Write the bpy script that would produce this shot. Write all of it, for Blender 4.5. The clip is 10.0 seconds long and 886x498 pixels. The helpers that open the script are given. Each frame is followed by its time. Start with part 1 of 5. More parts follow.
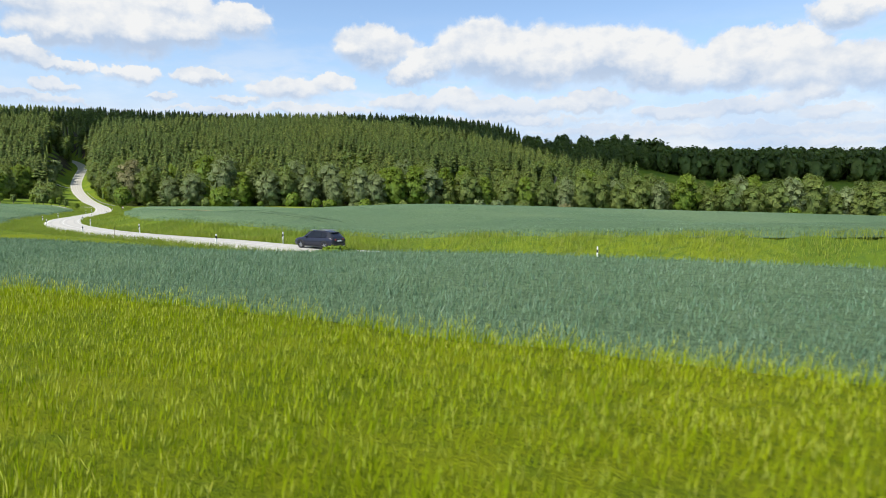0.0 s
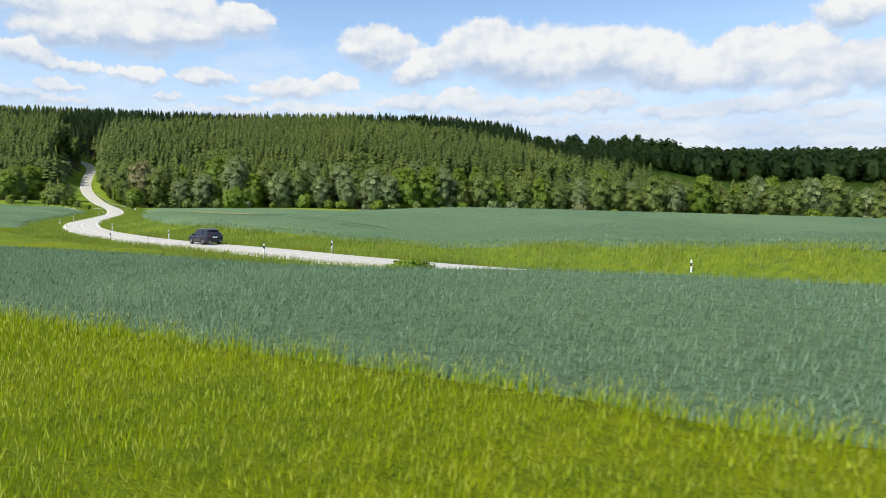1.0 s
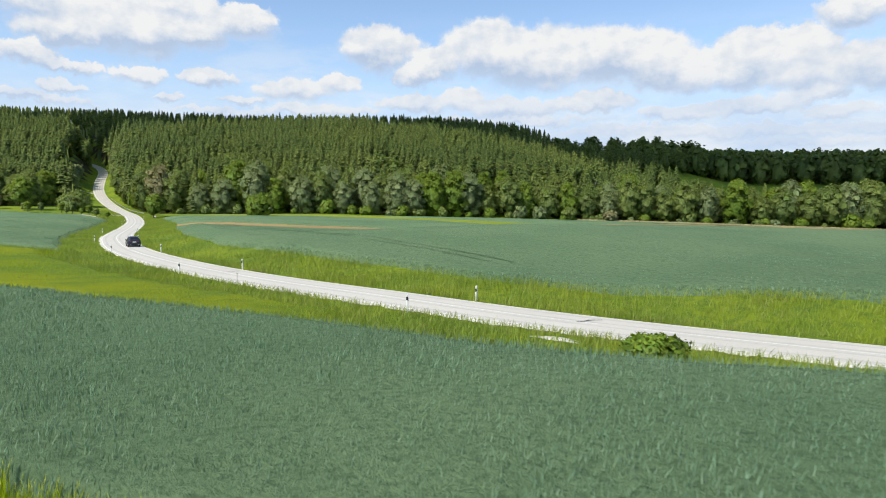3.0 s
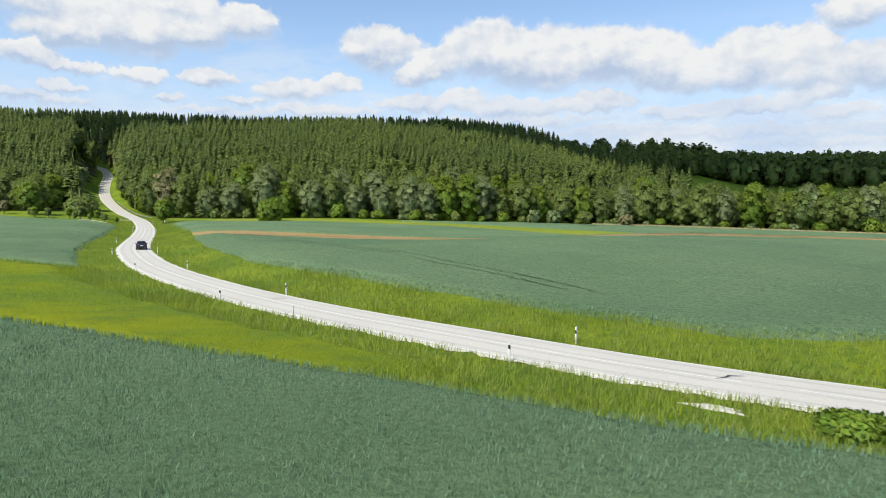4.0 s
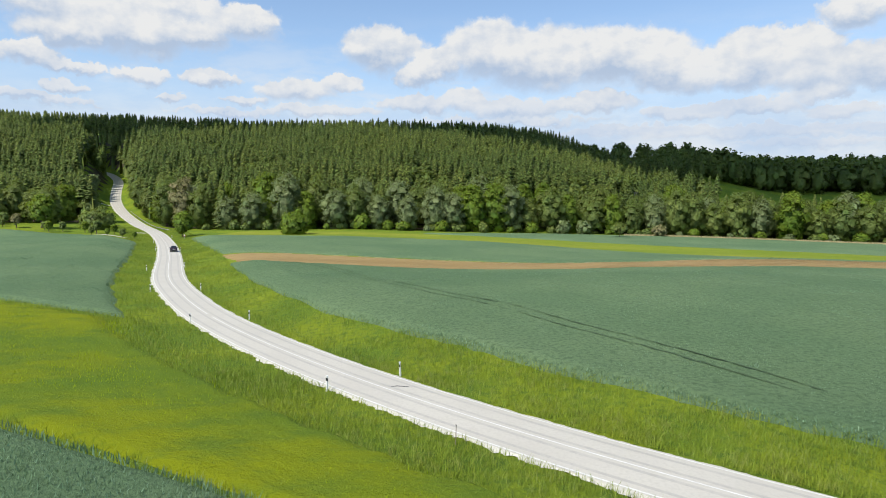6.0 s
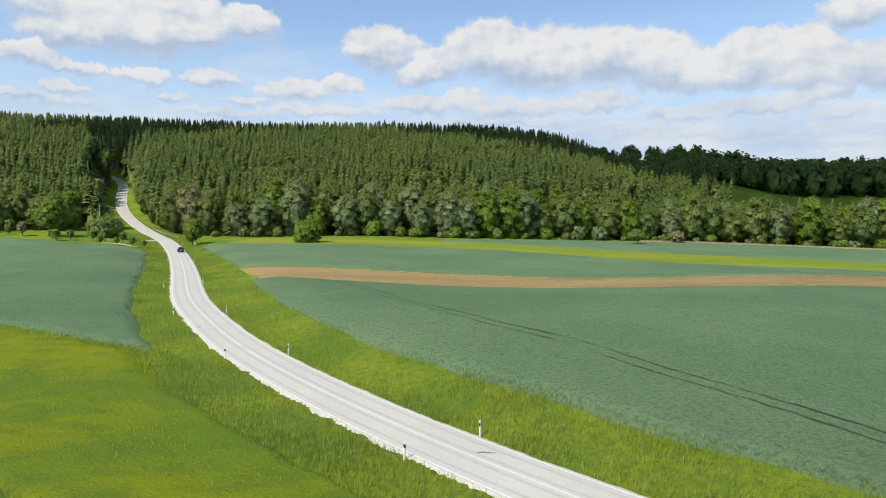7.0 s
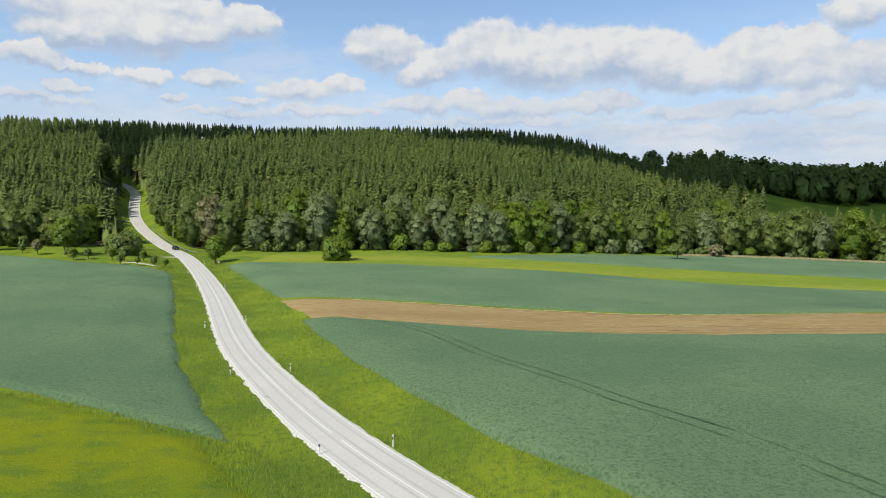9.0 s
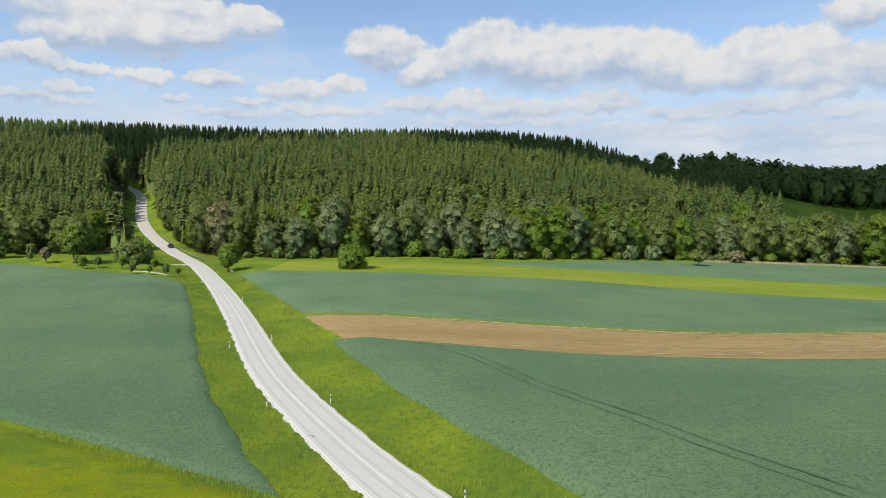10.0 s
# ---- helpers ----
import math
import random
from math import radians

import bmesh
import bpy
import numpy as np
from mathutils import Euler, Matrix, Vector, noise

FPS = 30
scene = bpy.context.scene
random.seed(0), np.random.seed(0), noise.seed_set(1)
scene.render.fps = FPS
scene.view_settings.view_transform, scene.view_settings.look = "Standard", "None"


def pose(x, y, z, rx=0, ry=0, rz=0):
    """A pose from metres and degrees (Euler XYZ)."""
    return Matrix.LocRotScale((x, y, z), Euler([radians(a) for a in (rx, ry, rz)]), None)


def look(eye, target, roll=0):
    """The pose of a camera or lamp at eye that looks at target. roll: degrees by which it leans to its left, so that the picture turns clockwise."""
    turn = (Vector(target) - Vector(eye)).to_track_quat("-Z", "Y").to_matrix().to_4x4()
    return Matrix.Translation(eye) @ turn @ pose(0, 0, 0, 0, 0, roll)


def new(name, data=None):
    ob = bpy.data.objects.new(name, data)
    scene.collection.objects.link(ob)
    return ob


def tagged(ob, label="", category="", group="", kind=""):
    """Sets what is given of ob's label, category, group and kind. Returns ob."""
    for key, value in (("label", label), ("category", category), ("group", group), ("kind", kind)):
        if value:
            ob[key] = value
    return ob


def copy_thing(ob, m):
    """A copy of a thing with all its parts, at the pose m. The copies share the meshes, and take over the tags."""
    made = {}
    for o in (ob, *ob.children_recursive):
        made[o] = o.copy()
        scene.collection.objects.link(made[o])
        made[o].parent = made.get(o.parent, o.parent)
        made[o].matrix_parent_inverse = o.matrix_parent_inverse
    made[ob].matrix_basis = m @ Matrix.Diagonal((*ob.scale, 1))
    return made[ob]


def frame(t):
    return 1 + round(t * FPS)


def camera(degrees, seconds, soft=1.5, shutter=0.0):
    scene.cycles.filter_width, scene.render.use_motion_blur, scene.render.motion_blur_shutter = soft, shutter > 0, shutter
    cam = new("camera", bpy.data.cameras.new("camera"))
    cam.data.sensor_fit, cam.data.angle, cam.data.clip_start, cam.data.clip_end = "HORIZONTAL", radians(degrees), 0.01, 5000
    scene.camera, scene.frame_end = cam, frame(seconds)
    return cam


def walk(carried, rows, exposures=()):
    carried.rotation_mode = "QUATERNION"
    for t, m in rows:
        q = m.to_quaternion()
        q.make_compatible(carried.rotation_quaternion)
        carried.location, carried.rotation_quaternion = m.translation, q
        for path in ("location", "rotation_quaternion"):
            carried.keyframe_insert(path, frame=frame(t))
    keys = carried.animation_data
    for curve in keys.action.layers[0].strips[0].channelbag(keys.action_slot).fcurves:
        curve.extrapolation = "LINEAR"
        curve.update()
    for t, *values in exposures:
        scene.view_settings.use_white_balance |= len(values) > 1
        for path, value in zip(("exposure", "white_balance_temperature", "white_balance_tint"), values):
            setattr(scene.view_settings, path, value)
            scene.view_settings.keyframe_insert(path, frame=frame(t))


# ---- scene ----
# ---- camera ----
PITCH, FOCAL = 4.232, 1120.0
cam = camera(2 * math.degrees(math.atan(784 / FOCAL)), 10.0, soft=0.95, shutter=0.2)
# seconds, x, y, z, drift of the heading to the left in degrees
FLIGHT = [
    (0.0, -0.00, 0.00, 3.80, -0.547),
    (0.5, -2.40, 2.02, 4.20, -0.350),
    (1.0, -4.89, 4.24, 4.36, -0.194),
    (1.5, -7.85, 6.81, 4.82, -0.194),
    (2.0, -10.82, 9.37, 5.35, -0.156),
    (2.5, -13.68, 11.98, 5.98, -0.041),
    (2.7, -14.87, 13.04, 6.31, -0.035),
    (3.8, -21.35, 19.06, 8.34, -0.005),
    (4.0, -22.51, 20.22, 8.67, 0.000),
    (4.5, -25.54, 23.32, 9.76, 0.000),
    (5.0, -28.37, 26.29, 10.72, 0.000),
    (5.5, -31.10, 29.15, 11.98, 0.118),
    (5.7, -32.25, 30.31, 12.48, 0.123),
    (6.8, -38.67, 36.69, 15.23, 0.151),
    (7.0, -39.82, 37.88, 15.74, 0.156),
    (7.5, -42.68, 40.92, 17.11, 0.274),
    (8.0, -45.63, 43.93, 18.50, 0.274),
    (8.5, -48.65, 46.93, 19.83, 0.315),
    (9.0, -51.59, 49.91, 20.97, 0.315),
    (9.5, -54.51, 52.88, 22.08, 0.353),
    (10.0, -57.57, 55.80, 23.11, 0.391),
]
CAM_ROWS = [(t, pose(x, y, z, 90 - PITCH + 0.0102 * t, 0, h)) for t, x, y, z, h in FLIGHT]
walk(cam, CAM_ROWS, exposures=((0.0, 0.36), (5.0, 0.28), (10.0, 0.12)))

# ---- sky and sun ----
SUN_AZ, SUN_EL = -136.0, 52.0     # degrees, from the view's forward direction to the right


def sun_dir():
    a, e = radians(SUN_AZ), radians(SUN_EL)
    return Vector((math.sin(a) * math.cos(e), math.cos(a) * math.cos(e), math.sin(e)))


sun = bpy.data.lights.new("sun", "SUN")
sun.energy, sun.angle, sun.color = 4.2, radians(0.55), (1.0, 0.95, 0.86)
sun_ob = new("sun", sun)
sun_ob.matrix_basis = look(sun_dir() * 300, (0, 0, 0))

world = bpy.data.worlds.new("sky")
scene.world = world
world.use_nodes = True

# cumulus clouds of the day: azimuth, elevation, half width, half height in degrees
CLOUDS = [(-27.4, 13.8, 6.7, 2.5), (-24.2, 13.2, 3.2, 1.87), (-30.5, 12.7, 3.4, 1.43), (-17.2, 14.7, 3.4, 1.48), (-21.0, 13.5, 2.8, 1.36), (-33.1, 10.8, 2.8, 1.07),
          (-30.2, 10.2, 2.6, 0.6), (-25.2, 10.2, 2.4, 0.81), (-20.1, 10.2, 2.4, 0.84), (-30.6, 8.7, 1.7, 0.51), (-12.6, 9.6, 4.2, 1.26), (-9.2, 10.2, 2.0, 0.88),
          (-23.1, 8.5, 1.0, 0.41), (-17.3, 8.6, 2.4, 0.48), (-5.4, 13.2, 3.9, 2.14), (-2.7, 10.8, 2.0, 1.09), (4.8, 13.0, 5.5, 2.73), (8.8, 12.1, 6.5, 3.01),
          (15.0, 12.1, 6.3, 2.84), (20.0, 10.6, 5.2, 2.23), (25.2, 10.5, 5.0, 2.06), (30.3, 9.8, 4.8, 2.14), (34.2, 9.8, 3.7, 2.25), (1.8, 8.9, 2.0, 1.29),
          (-2.2, 8.5, 4.5, 0.9), (6.8, 8.1, 6.5, 1.09), (13.2, 8.4, 4.4, 1.17), (20.1, 7.2, 3.6, 0.75), (26.1, 7.6, 5.4, 0.99), (31.5, 6.8, 3.0, 0.77),
          (30.4, 8.3, 2.6, 0.77), (32.7, 14.2, 2.9, 1.63), (-33.2, 7.7, 5.1, 0.5), (24.5, 5.6, 13.8, 0.64), (5.8, 7.1, 10.1, 0.5), (-11.2, 7.8, 5.9, 0.59),
          (15.6, 6.0, 7.8, 0.58), (30.5, 4.7, 6.5, 0.44), (-18.7, 7.5, 4.8, 0.38), (-0.4, 12.0, 2.4, 1.7), (-1.8, 11.2, 1.8, 1.1), (-31.5, 15.2, 5.0, 1.8), (-22.5, 15.6, 3.6, 1.5), (27.5, 12.0, 5.0, 1.7), (44.0, 13.0, 6.5, 3.0), (-44.0, 14.0, 6.0, 2.5)]


class Nodes:
    """Short hand to build node trees."""

    def __init__(self, tree):
        self.tree = tree

    def add(self, kind, **sets):
        n = self.tree.nodes.new(kind)
        for key, value in sets.items():
            if key == "op":
                n.operation = value
            elif key == "blend":
                n.blend_type, n.data_type = value, "RGBA"
            elif key == "inter":
                n.interpolation_type = value
        return n

    def link(self, a, b):
        self.tree.links.new(a, b)

    def math(self, op, a, b=None, clamp=False):
        n = self.add("ShaderNodeMath", op=op)
        n.use_clamp = clamp
        for i, v in enumerate((a, b)):
            if v is None:
                continue
            if isinstance(v, (int, float)):
                n.inputs[i].default_value = v
            else:
                self.link(v, n.inputs[i])
        return n.outputs[0]

    def vec(self, op, a, b=None):
        n = self.add("ShaderNodeVectorMath", op=op)
        for i, v in enumerate((a, b)):
            if v is None:
                continue
            if isinstance(v, tuple):
                n.inputs[i].default_value = v
            else:
                self.link(v, n.inputs[i])
        return n.outputs["Value"] if op in ("LENGTH", "DOT_PRODUCT") else n.outputs[0]

    def noise(self, vector, scale, detail=4.0, rough=0.55):
        n = self.add("ShaderNodeTexNoise")
        n.inputs["Scale"].default_value, n.inputs["Detail"].default_value, n.inputs["Roughness"].default_value = scale, detail, rough
        if vector is not None:
            self.link(vector, n.inputs["Vector"])
        return n

    def range(self, value, a, b, c=0.0, d=1.0, smooth=True):
        n = self.add("ShaderNodeMapRange")
        n.interpolation_type = "SMOOTHSTEP" if smooth else "LINEAR"
        self.link(value, n.inputs[0])
        for i, v in enumerate((a, b, c, d)):
            n.inputs[i + 1].default_value = v
        return n.outputs[0]

    def mix_value(self, fac, a, b):
        """a where fac is 0, b where it is 1."""
        return self.math("ADD", a, self.math("MULTIPLY", fac, self.math("SUBTRACT", b, a)))

    def mix(self, fac, a, b, blend="MIX"):
        n = self.add("ShaderNodeMix", blend=blend)
        if isinstance(fac, (int, float)):
            n.inputs[0].default_value = fac
        else:
            self.link(fac, n.inputs[0])
        for i, v in ((6, a), (7, b)):
            if isinstance(v, tuple):
                n.inputs[i].default_value = (*v[:3], 1)
            else:
                self.link(v, n.inputs[i])
        return n.outputs[2]


def cloud_group():
    """For a direction (azimuth, elevation in degrees): how deep it lies inside the clouds, and how high up in them."""
    g = bpy.data.node_groups.new("cloud_field", "ShaderNodeTree")
    g.interface.new_socket("Direction", in_out="INPUT", socket_type="NodeSocketVector")
    g.interface.new_socket("Depth", in_out="OUTPUT", socket_type="NodeSocketFloat")
    g.interface.new_socket("Rise", in_out="OUTPUT", socket_type="NodeSocketFloat")
    k = Nodes(g)
    src = g.nodes.new("NodeGroupInput").outputs[0]
    wide = k.noise(src, 0.20, 3.0, 0.5)
    fine = k.noise(src, 0.75, 7.0, 0.60)
    bent = k.vec("ADD", src, k.vec("MULTIPLY", k.vec("SUBTRACT", wide.outputs["Color"], (0.5, 0.5, 0.5)), (3.6, 1.5, 0)))
    bent = k.vec("ADD", bent, k.vec("MULTIPLY", k.vec("SUBTRACT", fine.outputs["Color"], (0.5, 0.5, 0.5)), (2.6, 2.0, 0)))
    low, total, high = None, None, None
    for a, e, w, h in CLOUDS:
        rel = k.vec("MULTIPLY", k.vec("SUBTRACT", bent, (a, e, 0)), (1 / w, 1 / h, 0))
        d = k.vec("LENGTH", rel)
        share = k.math("POWER", k.math("MAXIMUM", k.math("SUBTRACT", 1.35, d), 0.0001), 2.0)
        rise = k.math("MULTIPLY", k.vec("DOT_PRODUCT", rel, (0, 1, 0)), share)
        low = d if low is None else k.math("MINIMUM", low, d)
        total = share if total is None else k.math("ADD", total, share)
        high = rise if high is None else k.math("ADD", high, rise)
    out = g.nodes.new("NodeGroupOutput")
    k.link(low, out.inputs[0])
    k.link(k.math("DIVIDE", high, total), out.inputs[1])
    return g


def build_world():
    t = world.node_tree
    t.nodes.clear()
    k = Nodes(t)
    sky = t.nodes.new("ShaderNodeTexSky")
    sky.sky_type, sky.sun_disc = "NISHITA", False
    sky.sun_elevation, sky.sun_rotation = radians(SUN_EL), radians(SUN_AZ)
    sky.air_density, sky.dust_density, sky.ozone_density = 1.0, 0.3, 1.8
    gen = t.nodes.new("ShaderNodeTexCoord").outputs["Generated"]
    s = t.nodes.new("ShaderNodeSeparateXYZ")
    k.link(gen, s.inputs[0])
    az = k.math("MULTIPLY", k.math("ARCTAN2", s.outputs[0], s.outputs[1]), 57.2958)
    el = k.math("MULTIPLY", k.math("ARCSINE", s.outputs[2]), 57.2958)
    c = t.nodes.new("ShaderNodeCombineXYZ")
    k.link(az, c.inputs[0]), k.link(el, c.inputs[1])
    here = c.outputs[0]
    n = t.nodes.new("ShaderNodeGroup")
    n.node_tree = cloud_group()
    k.link(here, n.inputs[0])
    depth, rise = n.outputs[0], n.outputs[1]
    # crisp tops, soft bases
    crisp = k.range(depth, 1.16, 0.88)
    soft_base = k.range(depth, 1.25, 0.45)
    mask = k.mix_value(k.range(rise, -0.5, 0.1), soft_base, crisp)
    # scattered clouds over the rest of the sky
    rest = k.noise(k.vec("MULTIPLY", gen, (1, 1, 2.2)), 3.2, 7.0, 0.58)
    away = k.range(k.math("MAXIMUM", k.math("ABSOLUTE", az), k.math("MULTIPLY", el, 2.2)), 42.0, 60.0)
    mask = k.math("MAXIMUM", mask, k.math("MULTIPLY", k.range(rest.outputs[0], 0.52, 0.62), away))
    # billows: the fine relief of the cloud, lit from the upper left
    flat = k.vec("MULTIPLY", here, (0.75, 1.0, 1))
    relief = k.math("SUBTRACT", k.noise(flat, 0.55, 5.0, 0.55).outputs[0], k.noise(k.vec("ADD", flat, (-0.42, 0.52, 0)), 0.55, 5.0, 0.55).outputs[0])
    patch_n = k.noise(k.vec("MULTIPLY", here, (0.5, 1.0, 1)), 0.33, 4.0, 0.5)
    lit = k.range(rise, -0.62, 0.22)
    lit = k.math("ADD", lit, k.math("MULTIPLY", relief, 1.5))
    lit = k.math("ADD", lit, k.math("MULTIPLY", k.math("SUBTRACT", patch_n.outputs[0], 0.57), 1.5), True)
    colour = k.mix(lit, (0.54, 0.665, 0.86), (0.985, 0.995, 1.0))
    # pale haze towards the horizon, with faint streaks in it
    veil_n = k.noise(k.vec("MULTIPLY", here, (0.35, 1.0, 1)), 0.30, 6.0, 0.6)
    veil = k.math("MULTIPLY", k.range(el, 17.0, 7.0), k.range(veil_n.outputs[0], 0.36, 0.62, 0.0, 0.8))
    veil = k.math("MAXIMUM", veil, k.range(el, 13.5, 5.0, 0.0, 0.95))
    haze = k.mix(k.range(veil_n.outputs[0], 0.40, 0.66), (0.64, 0.78, 0.99), (0.86, 0.92, 1.0))
    colour = k.mix(k.range(el, 12.0, 5.0, 0.0, 0.78), colour, haze)
    colour = k.mix(k.math("SUBTRACT", 1.0, mask, True), colour, haze)
    mask = k.math("MAXIMUM", mask, veil)
    a, b = t.nodes.new("ShaderNodeBackground"), t.nodes.new("ShaderNodeBackground")
    k.link(sky.outputs[0], a.inputs[0])
    a.inputs[1].default_value = 0.15
    k.link(colour, b.inputs[0])
    b.inputs[1].default_value = 0.71
    m, out = t.nodes.new("ShaderNodeMixShader"), t.nodes.new("ShaderNodeOutputWorld")
    k.link(mask, m.inputs[0]), k.link(a.outputs[0], m.inputs[1]), k.link(b.outputs[0], m.inputs[2]), k.link(m.outputs[0], out.inputs[0])


build_world()


# ---- materials ----
def material(name, tones, scales=(0.15, 3.0), rough=0.8, bump=0.0, bump_scale=40.0, metal=0.0, leaf=0.0, island=0.0, stretch=(1, 1, 1), spec=0.3, blotch=(0.35, 0.65)):
    """tones: base, second tone, third tone; mixed at two scales; leaf: share of light that passes through."""
    mat = bpy.data.materials.new(name)
    mat.use_nodes = True
    t = mat.node_tree
    k = Nodes(t)
    p = t.nodes["Principled BSDF"]
    out = t.nodes["Material Output"]
    where = t.nodes.new("ShaderNodeNewGeometry")
    at = k.vec("MULTIPLY", where.outputs["Position"], stretch)
    big, small = k.noise(at, scales[0], 5.0), k.noise(at, scales[1], 6.0, 0.65)
    col = k.mix(k.range(big.outputs[0], *blotch), tones[0], tones[1])
    col = k.mix(k.math("MULTIPLY", k.range(small.outputs[0], 0.42, 0.68), 0.7), col, tones[2])
    if island:
        r = where.outputs["Random Per Island"]
        hsv = t.nodes.new("ShaderNodeHueSaturation")
        k.link(col, hsv.inputs["Color"])
        k.link(k.range(r, 0.0, 1.0, 1 - island, 1 + island, False), hsv.inputs["Value"])
        k.link(k.range(k.math("FRACT", k.math("MULTIPLY", r, 7.3)), 0.0, 1.0, 0.5 - 0.05 * island, 0.5 + 0.05 * island, False), hsv.inputs["Hue"])
        col = hsv.outputs[0]
    k.link(col, p.inputs["Base Color"])
    p.inputs["Roughness"].default_value, p.inputs["Metallic"].default_value = rough, metal
    p.inputs["Specular IOR Level"].default_value = spec
    if bump:
        bn = t.nodes.new("ShaderNodeBump")
        bn.inputs["Strength"].default_value, bn.inputs["Distance"].default_value = min(1.0, bump), 0.25 if bump_scale < 12 else 0.05
        k.link(k.noise(at, bump_scale, 5.0, 0.7).outputs[0], bn.inputs["Height"])
        k.link(bn.outputs[0], p.inputs["Normal"])
    if leaf:
        tr, mx = t.nodes.new("ShaderNodeBsdfTranslucent"), t.nodes.new("ShaderNodeMixShader")
        k.link(k.mix(0.5, col, (0.30, 0.36, 0.02), "MIX"), tr.inputs[0])
        mx.inputs[0].default_value = leaf
        k.link(p.outputs[0], mx.inputs[1]), k.link(tr.outputs[0], mx.inputs[2]), k.link(mx.outputs[0], out.inputs[0])
    return mat


